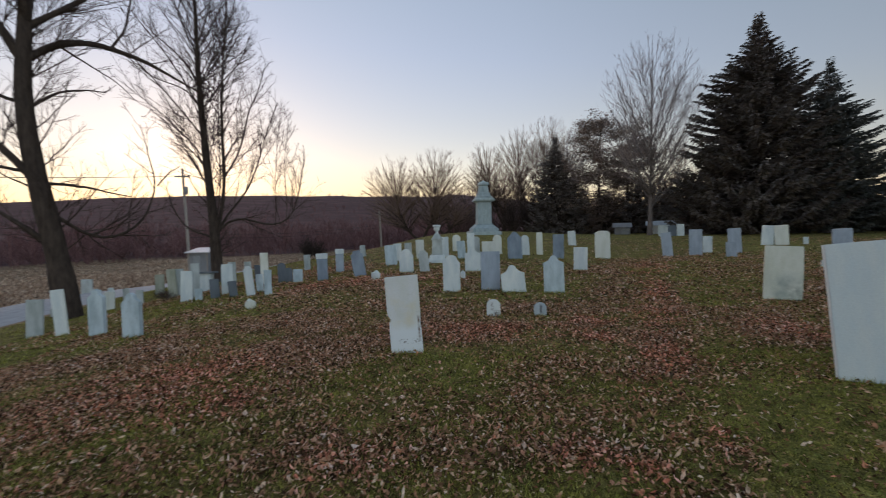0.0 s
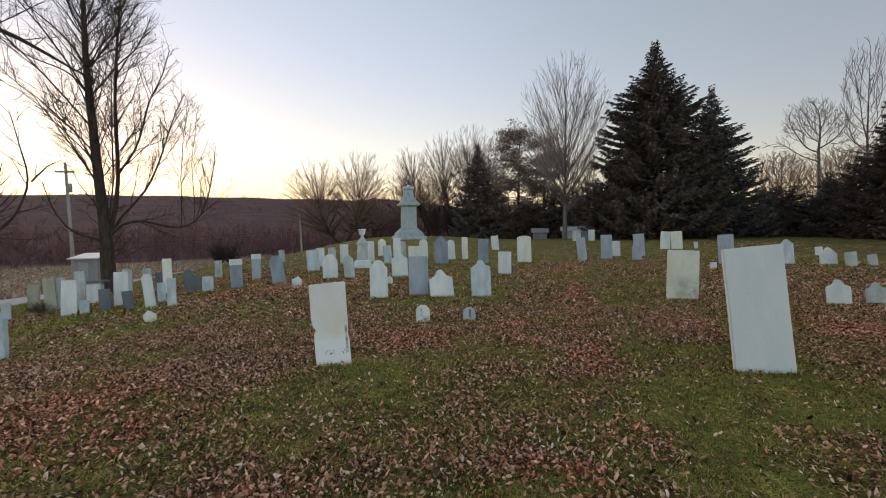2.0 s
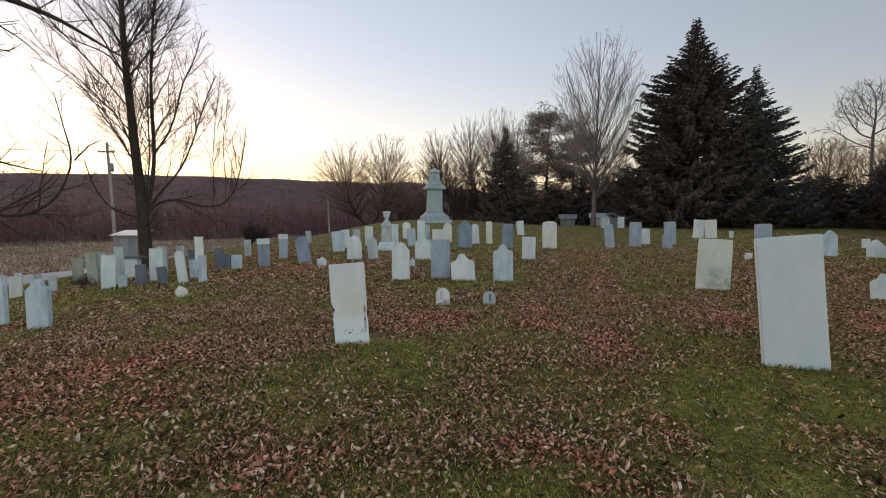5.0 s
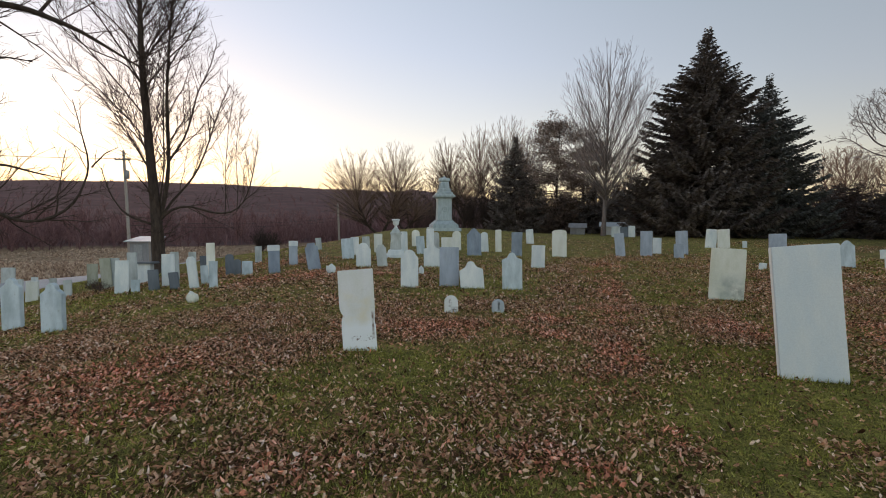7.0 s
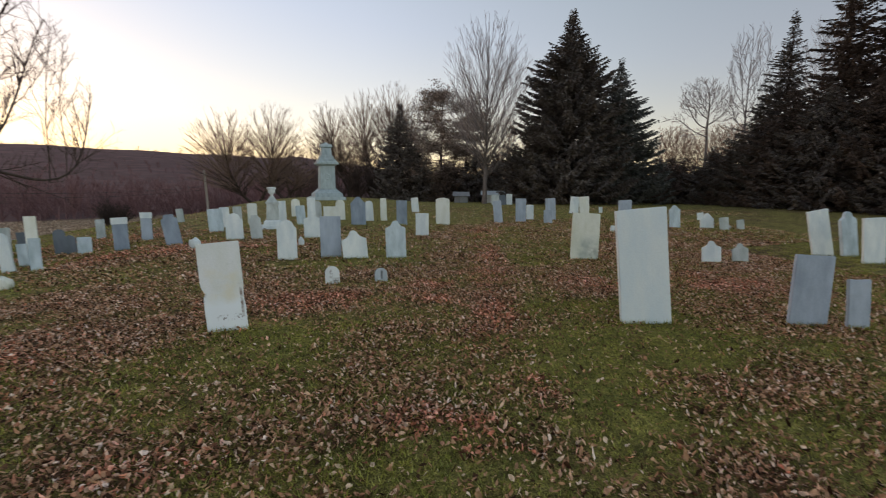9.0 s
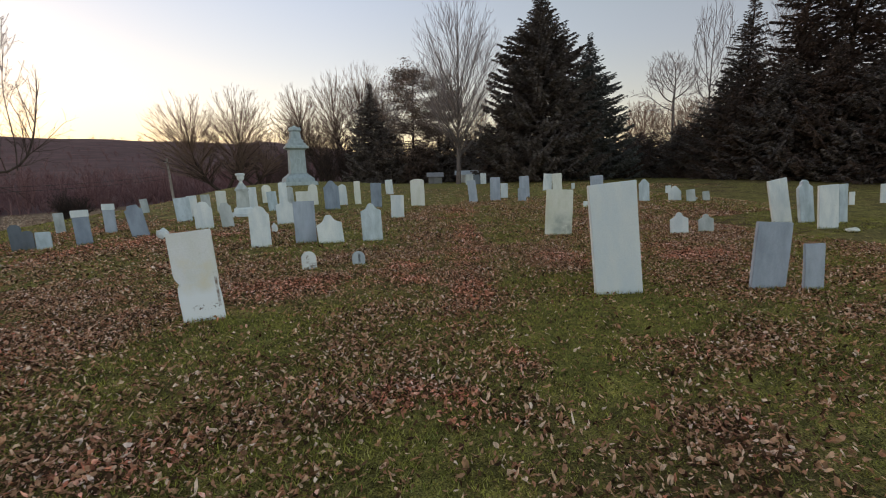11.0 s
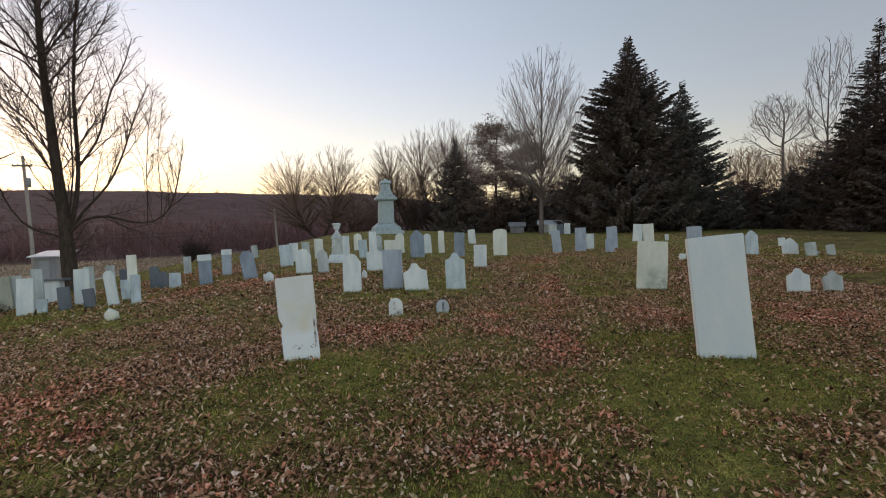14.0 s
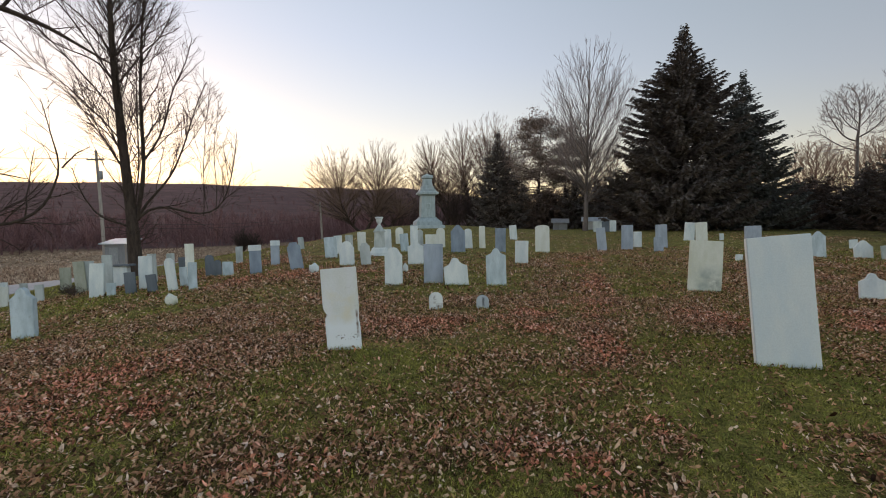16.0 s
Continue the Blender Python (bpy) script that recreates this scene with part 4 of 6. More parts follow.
def conifer(x, y, height, spread, seed, label, name="spruce_tree", needle=None, clear=0.05, gaps=0.0, step=0.36, rise=0.0, power=0.8, per=10, fine=1.0, lean=0.0, z=None, heart=30):
    """Whorls of drooping boughs set with sprigs; the outline stays ragged."""
    rng = np.random.default_rng(seed)
    ob = thing(name, x, y, z)
    limbs = [flare(limb(rng, [(0, 0, -0.3), (0, 0, height * 0.5), (lean, 0, height * 0.99)], height * 0.016, 0.02, 14, 0.005))]
    boughs, chunks = [], []
    hz = height * clear
    while hz < height * 0.985:
        f = hz / height
        reach = spread * max(1 - f, 0.0) ** power * min(1.0, (1 - f) / 0.34) ** 0.75 * (0.75 + 0.25 * min(1.0, f / 0.12)) + 0.12
        count = max(4, int(per * (0.55 + 0.45 * (1 - f))))
        for k in range(count):
            if rng.random() < gaps:
                continue
            a = rng.uniform(0, 6.283)
            ln = reach * (1.14 - 0.6 * rng.random() ** 1.5)
            h = hz + rng.uniform(-1.2, 1.2) * step
            sag = ln * (0.30 * (1 - f) - 0.22 * f - rise) * rng.uniform(0.6, 1.3)
            s = np.linspace(0, 1, 7)
            p = np.stack([math.cos(a) * ln * s, math.sin(a) * ln * s, h - sag * np.sin(s * 2.2) + 0.18 * ln * s ** 3], -1)
            p[:, 0] += lean * f
            boughs.append((p, np.linspace(0.02 + 0.008 * ln, 0.008, 7)))
            m_ = max(5, int(ln / 0.17 * fine))
            t = np.sqrt(rng.uniform(0.02, 1.0, m_))
            o = np.stack([np.interp(t, s, p[:, i]) for i in range(3)], -1)
            for sgn in (-1, 1):
                b_ = a + sgn * np.radians(rng.uniform(25, 70, m_))
                d = np.stack([np.cos(b_), np.sin(b_), rng.normal(-0.12, 0.20, m_)], -1)
                d /= np.linalg.norm(d, axis=1, keepdims=True)
                sl = (0.20 + 0.26 * ln * (1 - t * 0.75)) * rng.uniform(0.5, 1.2, m_)
                sl = np.minimum(sl, 0.75) / max(fine, 0.8) ** 0.45
                chunks.append(sprays(o, d, sl, sl * rng.uniform(0.13, 0.25, m_), sl * rng.uniform(0.0, 0.35, m_)))
            tipd = np.repeat([[math.cos(a), math.sin(a), 0.12]], 2, 0)
            chunks.append(sprays(np.repeat(p[-2:-1], 2, 0), tipd, np.array([0.5, 0.35]) * (0.3 + 0.25 * ln), np.array([0.07, 0.06]), np.array([0.0, 0.05])))
        if heart:
            k = int(1.8 * heart * (1.1 - f))
            a, ln = rng.uniform(0, 6.283, k), reach * rng.uniform(0.05, 0.62, k)
            o = np.stack([np.cos(a) * ln + lean * f, np.sin(a) * ln, hz + rng.normal(0, step, k)], -1)
            b_ = a + rng.normal(0, 0.7, k)
            sl = rng.uniform(0.35, 0.75, k) * (1 - 0.5 * f)
            chunks.append(sprays(o, np.stack([np.cos(b_) * 0.96, np.sin(b_) * 0.96, rng.normal(-0.15, 0.2, k)], -1), sl, sl * rng.uniform(0.12, 0.2, k), sl * 0.2))
        hz += step * (1 - 0.45 * f) * rng.uniform(0.85, 1.15)
    v, q = tubes(limbs, 7)
    v2, q2 = tubes(boughs, 3)
    mesh_ob("trunk", np.concatenate([v, v2]), np.concatenate([q, q2 + len(v)]), M_BARK, ob, smooth=True)
    v = np.concatenate(chunks)
    mesh_ob("crown", v, np.arange(len(v)).reshape(-1, 4), needle or M_NEEDLE, ob)
    return tagged(ob, label, "tree")


def pine(x, y, height, spread, seed, label):
    """A broad old pine: crooked limbs ending in rounded clumps of needles."""
    rng = np.random.default_rng(seed)
    ob = thing("pine_tree", x, y)
    limbs = [flare(limb(rng, [(0, 0, -0.3), (0.1, 0, height * 0.5), (0.3, 0.1, height * 0.95)], height * 0.018, 0.04, 14, 0.02))]
    chunks = []
    for k in range(68):
        f = rng.uniform(0.12, 0.97)
        reach = spread * math.sin(math.pi * min(0.96, 0.22 + 0.72 * f)) ** 0.7 * rng.uniform(0.6, 1.1)
        a, h = rng.uniform(0, 6.283), height * f
        end = np.array([math.cos(a) * reach, math.sin(a) * reach, min(h + rng.uniform(0.1, 0.9), height)])
        arm = limb(rng, [(0.2 * f, 0, h - 0.3), (end[0] * 0.5, end[1] * 0.5, h - 0.1), tuple(end)], 0.05, 0.015, 7, 0.05)
        limbs.append(arm)
        for c_ in range(6):
            t = 1.0 if c_ == 0 else rng.uniform(0.45, 1.0)
            o0 = np.array([np.interp(t, np.linspace(0, 1, 7), arm[0][:, i]) for i in range(3)]) + rng.normal(0, 0.3, 3)
            m_ = 48
            o = o0 + rng.normal(0, 1, (m_, 3)) * np.array([0.42, 0.42, 0.2])
            d = rng.normal(0, 1, (m_, 3)) + np.array([0, 0, 0.5])
            d /= np.linalg.norm(d, axis=1, keepdims=True)
            sl = rng.uniform(0.16, 0.38, m_)
            chunks.append(sprays(o, d, sl, sl * 0.2, sl * 0.1))
    v, q = tubes(limbs, 6)
    mesh_ob("trunk", v, q, M_BARK, ob, smooth=True)
    v = np.concatenate(chunks)
    mesh_ob("crown", v, np.arange(len(v)).reshape(-1, 4), M_PINE, ob)
    return tagged(ob, label, "tree")


def shrub(x, y, height, spread, seed, label, material=None, name="shrub", k_=1.0, stalks=16):
    rng = np.random.default_rng(seed)
    ob = thing(name, x, y)
    stems = []
    for k in range(stalks):
        a, e = rng.uniform(0, 6.283), rng.uniform(0.5, 1.45)
        ex, ez = spread * math.cos(e), height * math.sin(e) * rng.uniform(0.8, 1.05)
        stems.append(limb(rng, [(0, 0, -0.1), (math.cos(a) * ex * 0.5, math.sin(a) * ex * 0.5, ez * 0.55), (math.cos(a) * ex, math.sin(a) * ex, ez)], 0.04 * k_, 0.01 * k_, 7, 0.04 * k_))
    l1 = sprout(rng, stems, 4.0 / k_, 0.4, 40, 0.3, 0.2, 4, 0.016 * k_, 0.2, 1.2, 0.15 * k_)
    l2 = sprout(rng, l1, 4.0 / k_, 0.6, 40, 0.2, 0.2, 3, 0.012 * k_, 0.2, 0.7, 0.12 * k_)
    for stem in stems:
        v, q = tubes([stem], 4)
        mesh_ob("stem", v, q, M_BARK, ob)
    v, q = tubes(l1 + l2, 3)
    mesh_ob("crown", v, q, material or M_SHRUB, ob)
    return tagged(ob, label, "shrub")


def at(az, dist):
    return dist * math.sin(radians(az)), dist * math.cos(radians(az))


old_maple()
forked_tree()
conifer(24.9, 33.75, 17.0, 6.1, 31, "tall dense dark spruce with drooping boughs", power=0.60, per=18, step=0.31, fine=2.6, clear=0.07, heart=90, rise=0.06)
conifer(30.9, 34.1, 13.5, 5.2, 32, "shorter blue-green spruce growing against a taller one", needle=M_NEEDLE_BLUE, power=0.74, per=17, step=0.32, fine=2.6, clear=0.06, heart=80, rise=0.06)
fan_tree(17.66, 35.9, 10.0, 4.3, 7.0, 33, M_PALE_TWIG, "tall leafless tree with pale fanned branches")
conifer(*at(15.0, 55), 12.0, 3.6, 34, "slim dark fir beside leafless trees", name="fir_tree", power=0.75, per=16, step=0.34, fine=1.2)
pine(*at(20.3, 56), 14.0, 5.0, 35, "broad old pine with bronzed rounded needle clumps")
pine(*at(23.6, 59), 13.4, 4.6, 36, "broad old pine with bronzed rounded needle clumps")
for k, (az, d, h, s) in enumerate([(17.6, 54, 6.5, 3.2), (27.5, 57, 6.0, 3.4), (30.0, 52, 6.6, 3.6), (21.0, 54, 5.0, 3.6), (25.0, 55, 6.0, 4.0), (32.5, 50, 7.0, 4.0)]):
    conifer(*at(az, d), h, s, 40 + k, "low dark fir filling the gap below taller trees", name="fir_tree", power=0.6, step=0.38, per=14, needle=M_NEEDLE_RED if k % 2 else M_NEEDLE)
domed_tree(*at(-2.62, 60), [(-1.7, 3.0, -3.5, 7.8, 4.9, 5.9), (0.9, 3.2, 2.3, 8.2, 4.8, 6.6)], 1.9, 0.38, 51, M_APPLE_TWIG, "spreading leafless apple tree with twin domed twiggy crowns", 0.018, 120)
domed_tree(*at(0.5, 58), [(1.0, 2.0, 1.8, 4.2, 3.2, 2.9), (-0.8, 1.9, -1.3, 3.9, 2.4, 2.4)], 1.2, 0.22, 52, M_APPLE_TWIG, "small spreading leafless apple tree behind the gravestones", 0.020, 54)
domed_tree(*at(8.4, 62), [(-1.0, 4.2, -2.4, 9.0, 3.5, 4.8), (0.2, 3.2, 0.2, 6.0, 3.6, 3.4)], 2.0, 0.30, 53, M_APPLE_TWIG, "leafless tree with rising tan branches behind the monument", 0.0185, 84, "bare_tree")
domed_tree(*at(12.4, 67), [(-1.2, 4.6, -2.4, 10.2, 4.2, 6.2), (0.9, 4.8, 1.9, 11.0, 4.6, 6.6)], 2.8, 0.32, 54, M_APPLE_TWIG, "leafless tree with a broad fan of tan branches", 0.0185, 96, "bare_tree")
vase_tree(*at(16.5, 72), 17.0, 7.0, 56, M_PALE_TWIG, "leafless tree with thin grey branches", rad=0.026, dens=1.4)
vase_tree(*at(5.0, 75), 13.0, 6.0, 57, M_TWIG, "leafless tree with thin brown branches", rad=0.026, dens=1.4)
vase_tree(*at(29.0, 62), 12.0, 6.0, 58, M_GLOWLIT_TWIG, "leafless tree with thin tan branches", rad=0.026, dens=1.4)
for k, (az, d, h, s, g, nd) in enumerate([(58.2, 43, 14.6, 2.9, 0.15, M_NEEDLE), (62.4, 42, 18.0, 3.4, 0.12, M_NEEDLE_RED), (66.0, 42, 18.5, 3.4, 0.2, M_NEEDLE_RED), (69.6, 40, 20.0, 3.4, 0.2, M_NEEDLE_RED),
                                          (74.5, 38, 19.0, 3.6, 0.3, M_NEEDLE_RED), (80.0, 38, 17.0, 4.0, 0.2, M_NEEDLE), (87.0, 40, 17.0, 4.4, 0.2, M_NEEDLE)]):
    conifer(*at(az, d), h, s, 60 + k, "tall thin-crowned hemlock at the graveyard edge", name="hemlock_tree", needle=nd, power=0.72, gaps=g, step=0.33, clear=0.08, per=14, fine=3.2, rise=0.12, heart=26)
for k, (az, d, h, s) in enumerate([(52.4, 50, 5.4, 3.0), (54.5, 47, 6.2, 3.2), (56.5, 44, 9.0, 3.4), (58.8, 41, 8.6, 3.8), (61.8, 39, 8.2, 3.8), (65.3, 38.5, 8.6, 3.9), (69.0, 37.5, 8.2, 4.0), (73.0, 36, 8.5, 4.2), (52.6, 54, 5.2, 3.2), (49.5, 54, 4.8, 3.4), (46.8, 54, 4.8, 3.4), (44.0, 54, 4.6, 3.6), (41.5, 54, 5.0, 3.8), (38.5, 54, 5.0, 3.8), (35.5, 54, 5.5, 3.8), (48.2, 58, 5.4, 3.8), (78.0, 36, 8.0, 4.4)]):
    conifer(*at(az, d), h, s, 80 + k, "young dark hemlock with boughs to the ground", name="hemlock_tree", needle=M_NEEDLE_RED if k % 2 else M_NEEDLE, power=0.55, step=0.36, per=13, fine=3.0, heart=60)
grown_tree(*at(54.9, 55), [(0, 0, 12.6, 2.1, 2.1, 5.4), (0, 0, 8.0, 1.9, 1.9, 3.2)], [(0, 0, -0.3), (0.0, 0, 3), (0.1, 0, 6), (0.0, 0, 8.5)], 71, M_PALE_TWIG, "tall leafless tree with grey twigs",
           count=2600, step=0.42, kill=0.48, tip=0.013, power=2.4, lift=0.6, wander=0.05, fine=1.4, name="bare_tree", steep=20, bark=M_GREY_BARK)
grown_tree(*at(61.5, 52), [(0, 0, 11.2, 2.9, 2.9, 5.0), (0, 0, 7.4, 2.4, 2.4, 3.0)], [(0, 0, -0.3), (0.0, 0, 3), (0.1, 0, 6), (0.0, 0, 8)], 72, M_PALE_TWIG, "tall leafless tree with grey twigs",
           count=2200, step=0.42, kill=0.50, tip=0.013, power=2.4, lift=0.6, wander=0.05, fine=1.4, name="bare_tree", steep=20, bark=M_GREY_BARK)
grown_tree(*at(51.5, 72), [(-0.9, 0, 14.2, 3.0, 2.6, 3.0), (-4.0, 0, 11.7, 2.0, 1.2, 0.7), (1.8, 0, 13.0, 2.0, 2.0, 2.4), (-1.6, 0, 9.6, 2.2, 1.6, 0.8)], [(0, 0, -0.3), (0.1, 0, 5), (0.0, 0, 9.5)], 73, M_PALE_TWIG, "leafless tree with a small open crown",
           count=2300, step=0.40, kill=0.44, tip=0.0175, power=2.35, fine=1.8, name="bare_tree", bark=M_GREY_BARK)
grown_tree(*at(48.5, 86), [(0, 0, 8.0, 3.8, 3.6, 5.0)], [(0, 0, -0.3), (0.0, 0, 2.0), (0.1, 0, 3.6)], 74, M_GLOWLIT_TWIG, "leafless tree with a rounded russet crown",
           count=3600, step=0.42, kill=0.50, tip=0.025, power=2.4, lift=0.15, fine=2.0, name="bare_tree")
grown_tree(*at(53.5, 80), [(0, 0, 7.6, 4.6, 3.6, 4.4)], [(0, 0, -0.3), (0.0, 0, 2.0), (0.1, 0, 3.2)], 75, M_GLOWLIT_TWIG, "leafless tree with a rounded tan crown",
           count=3600, step=0.42, kill=0.48, tip=0.026, power=2.4, lift=0.15, fine=2.0, name="bare_tree")
shrub(*at(-17.3, 72), 3.4, 2.2, 91, "dense dark leafless shrub at the field edge", M_DARK_SHRUB, k_=1.7, stalks=46)
shrub(*at(-16.1, 73), 3.0, 2.0, 95, "dense dark leafless shrub at the field edge", M_DARK_SHRUB, k_=1.7, stalks=46)
for k, (az, d, h, s) in enumerate([(1.6, 70, 7.0, 4.5), (4.4, 72, 7.5, 4.5), (7.2, 70, 7.5, 5.0), (9.6, 66, 7.0, 4.5), (11.6, 62, 6.0, 4.0), (13.4, 63, 6.0, 4.0), (17.8, 64, 7.0, 4.5), (19.5, 70, 7.5, 5.0), (22.0, 68, 7.0, 5.0), (24.5, 70, 7.5, 5.0), (27.0, 68, 7.0, 5.0), (29.5, 66, 7.0, 5.0), (32.0, 64, 6.5, 5.0), (8.4, 74, 10.0, 4.5), (11.2, 72, 10.0, 4.0), (14.6, 74, 9.0, 4.5), (46.0, 60, 5.0, 5.0), (49.0, 60, 5.5, 5.0), (51.5, 58, 5.5, 4.5)]):
    shrub(*at(az, d), h, s, 190 + k, "tall brown leafless thicket behind the graveyard", name="thicket", k_=1.6)
for k, (az, d, h, s) in enumerate([(9.4, 56, 4.6, 2.6), (11.2, 58, 5.4, 3.0), (13.0, 57, 5.4, 3.0), (15.8, 53, 4.6, 3.0)]):
    shrub(*at(az, d), h, s, 230 + k, "dark fan-shaped leafless shrub behind the knoll", M_DARK_SHRUB, k_=1.2)
shrub(*at(3.5, 66), 4.5, 4.0, 92, "dark leafless shrub behind the graveyard")
shrub(*at(9.5, 60), 4.0, 3.5, 93, "dark leafless shrub behind the graveyard")
shrub(*at(47.0, 50), 3.4, 3.5, 94, "dark leafless shrub under the trees")


def ribbon_tree(seed):
    """A small leafless tree of flat ribbons, one unit high, for use by the hundred."""
    rng = np.random.default_rng(seed)
    stem = limb(rng, [(0, 0, -0.03), (0.02, 0, 0.4), (0, 0.02, 0.85)], 0.013, 0.004, 5, 0.006)
    arms = []
    for k in range(9):
        h, a, o, t = rng.uniform(0.03, 0.45), rng.uniform(0, 6.283), rng.uniform(0.12, 0.36), rng.uniform(0.6, 1.0)
        ca, sa = math.cos(a), math.sin(a)
        arms.append(limb(rng, [(0, 0, h), (ca * o * 0.55, sa * o * 0.55, h + (t - h) * 0.4), (ca * o, sa * o, t - 0.25 * o)], 0.008, 0.003, 4, 0.01))
    l1 = sprout(rng, [stem] + arms, 9.0, 0.42, 44, 0.15, 0.2, 2, 0.007, 0.25, 0.4, 0.08)
    l2 = sprout(rng, l1, 6.0, 0.6, 38, 0.25, 0.2, 2, 0.006, 0.1, 0.2, 0.06)
    vs, qs, base = [], [], 0
    for p, r in [stem] + arms + l1 + l2:
        a = rng.uniform(0, 3.1416)
        side = np.array([math.cos(a), math.sin(a), 0]) * r[:, None]
        vs.append(np.stack([p - side, p + side], 1).reshape(-1, 3))
        i = np.arange(len(p) - 1) * 2 + base
        qs.append(np.stack([i, i + 1, i + 3, i + 2], -1))
        base += 2 * len(p)
    return np.concatenate(vs), np.concatenate(qs)


def far_woods():
    """Leafless woods on the valley side, thinner and simpler with distance."""
    rng = np.random.default_rng(7)
    kinds = [ribbon_tree(100 + k) for k in range(6)]
    crest = 420
    d = np.concatenate([86 * (190 / 86) ** rng.uniform(0, 1, 2300) ** 1.1, 190 * (900 / 190) ** rng.uniform(0, 1, 900), rng.uniform(830, 960, crest)])
    az = np.radians(np.where(rng.random(len(d)) < 0.78, rng.uniform(-62, 4, len(d)), rng.uniform(0, 62, len(d))))
    x, y = d * np.sin(az), d * np.cos(az)
    brush = rng.random(len(d)) < np.where(d < 160, 0.8, 0.45)
    keep = ~((np.degrees(az) > 40) & (d < 105))
    x, y, d, brush = x[keep], y[keep], d[keep], brush[keep]
    z, h = ground_z(x, y) - 0.1, rng.uniform(4.0, 7.5, len(x)) * (1 - 0.35 * ease(250, 700, d)) * np.where(brush, 0.45, 1.0)
    h = np.where(d > 825, rng.uniform(2.0, 9.0, len(x)), h)
    pick = rng.integers(0, len(kinds), len(x))
    vs, qs, base = [], [], 0
    for k, (v, q) in enumerate(kinds):
        m_ = pick == k
        n_ = int(m_.sum())
        a = rng.uniform(0, 6.283, n_)
        ca, sa = np.cos(a)[:, None], np.sin(a)[:, None]
        hh = h[m_][:, None]
        wide = hh * rng.uniform(0.9, 1.4, (n_, 1)) * np.where(brush[m_], 1.6, 1.0)[:, None]
        P = np.stack([x[m_][:, None] + wide * (v[:, 0] * ca - v[:, 1] * sa), y[m_][:, None] + wide * (v[:, 0] * sa + v[:, 1] * ca), z[m_][:, None] + hh * v[:, 2]], -1)
        vs.append(P.reshape(-1, 3))
        qs.append((q[None] + (np.arange(n_) * len(v))[:, None, None]).reshape(-1, 4) + base)
        base += n_ * len(v)
    ob = mesh_ob("far_woods", np.concatenate(vs), np.concatenate(qs), M_WOODS)
    tagged(ob, "brown leafless woods covering the far valley side", "woods", kind="stuff")


far_woods()


def field_grass():
    """Tussocks of tall dry grass on the hayfield beyond the lane."""
    rng = np.random.default_rng(77)
    n_ = 26000
    az, d = np.radians(rng.uniform(-64, -8, n_)), 24 * (86 / 24) ** rng.uniform(0, 1, n_)
    x, y = d * np.sin(az), d * np.cos(az)
    ok = ((x < ROAD_X - 4.2) | (y > 60)) & (rng.random(n_) < 0.45 + 0.55 * patch_noise(x * 0.5, y * 0.5, 61))
    x, y, d = x[ok], y[ok], d[ok]
    k = 3
    x, y, d = np.repeat(x, k) + rng.normal(0, 0.25, len(x) * k), np.repeat(y, k) + rng.normal(0, 0.25, len(x) * k), np.repeat(d, k)
    a, h, w = rng.uniform(0, 6.283, len(x)), rng.uniform(0.06, 0.26, len(x)) * (0.5 + patch_noise(x * 0.4, y * 0.4, 63)), rng.uniform(0.05, 0.18, len(x))
    base = np.stack([x, y, ground_z(x, y) - 0.03], -1)
    sd = np.stack([np.cos(a) * w, np.sin(a) * w, 0 * a], -1)
    tip = base + np.stack([rng.normal(0, 0.15, len(x)), rng.normal(0, 0.15, len(x)), h], -1)
    v = np.stack([base - sd, base + sd, tip], 1).reshape(-1, 3)
    tagged(mesh_ob("field_grass", v, np.arange(len(v)).reshape(-1, 3), M_HAY), "tall dry tan grass of the unmown field", "grass", kind="stuff")


field_grass()


# ---- gravestones ----
def frustum(bm, z0, z1, a0, a1, bevel=0.02, b0=None, b1=None):
    """A square block from z0 to z1, with half widths a0 below and a1 above."""
    b0, b1 = b0 or a0, b1 or a1
    vs = [bm.verts.new((sx * a, sy * d, z)) for z, a, d in ((z0, a0, b0), (z1, a1, b1)) for sx, sy in ((-1, -1), (1, -1), (1, 1), (-1, 1))]
    fs = [bm.faces.new([vs[i] for i in f]) for f in ((3, 2, 1, 0), (4, 5, 6, 7), (0, 1, 5, 4), (1, 2, 6, 5), (2, 3, 7, 6), (3, 0, 4, 7))]
    edges = list({e for f in fs for e in f.edges})
    if bevel:
        bmesh.ops.bevel(bm, geom=edges, offset=bevel, segments=2, affect="EDGES")


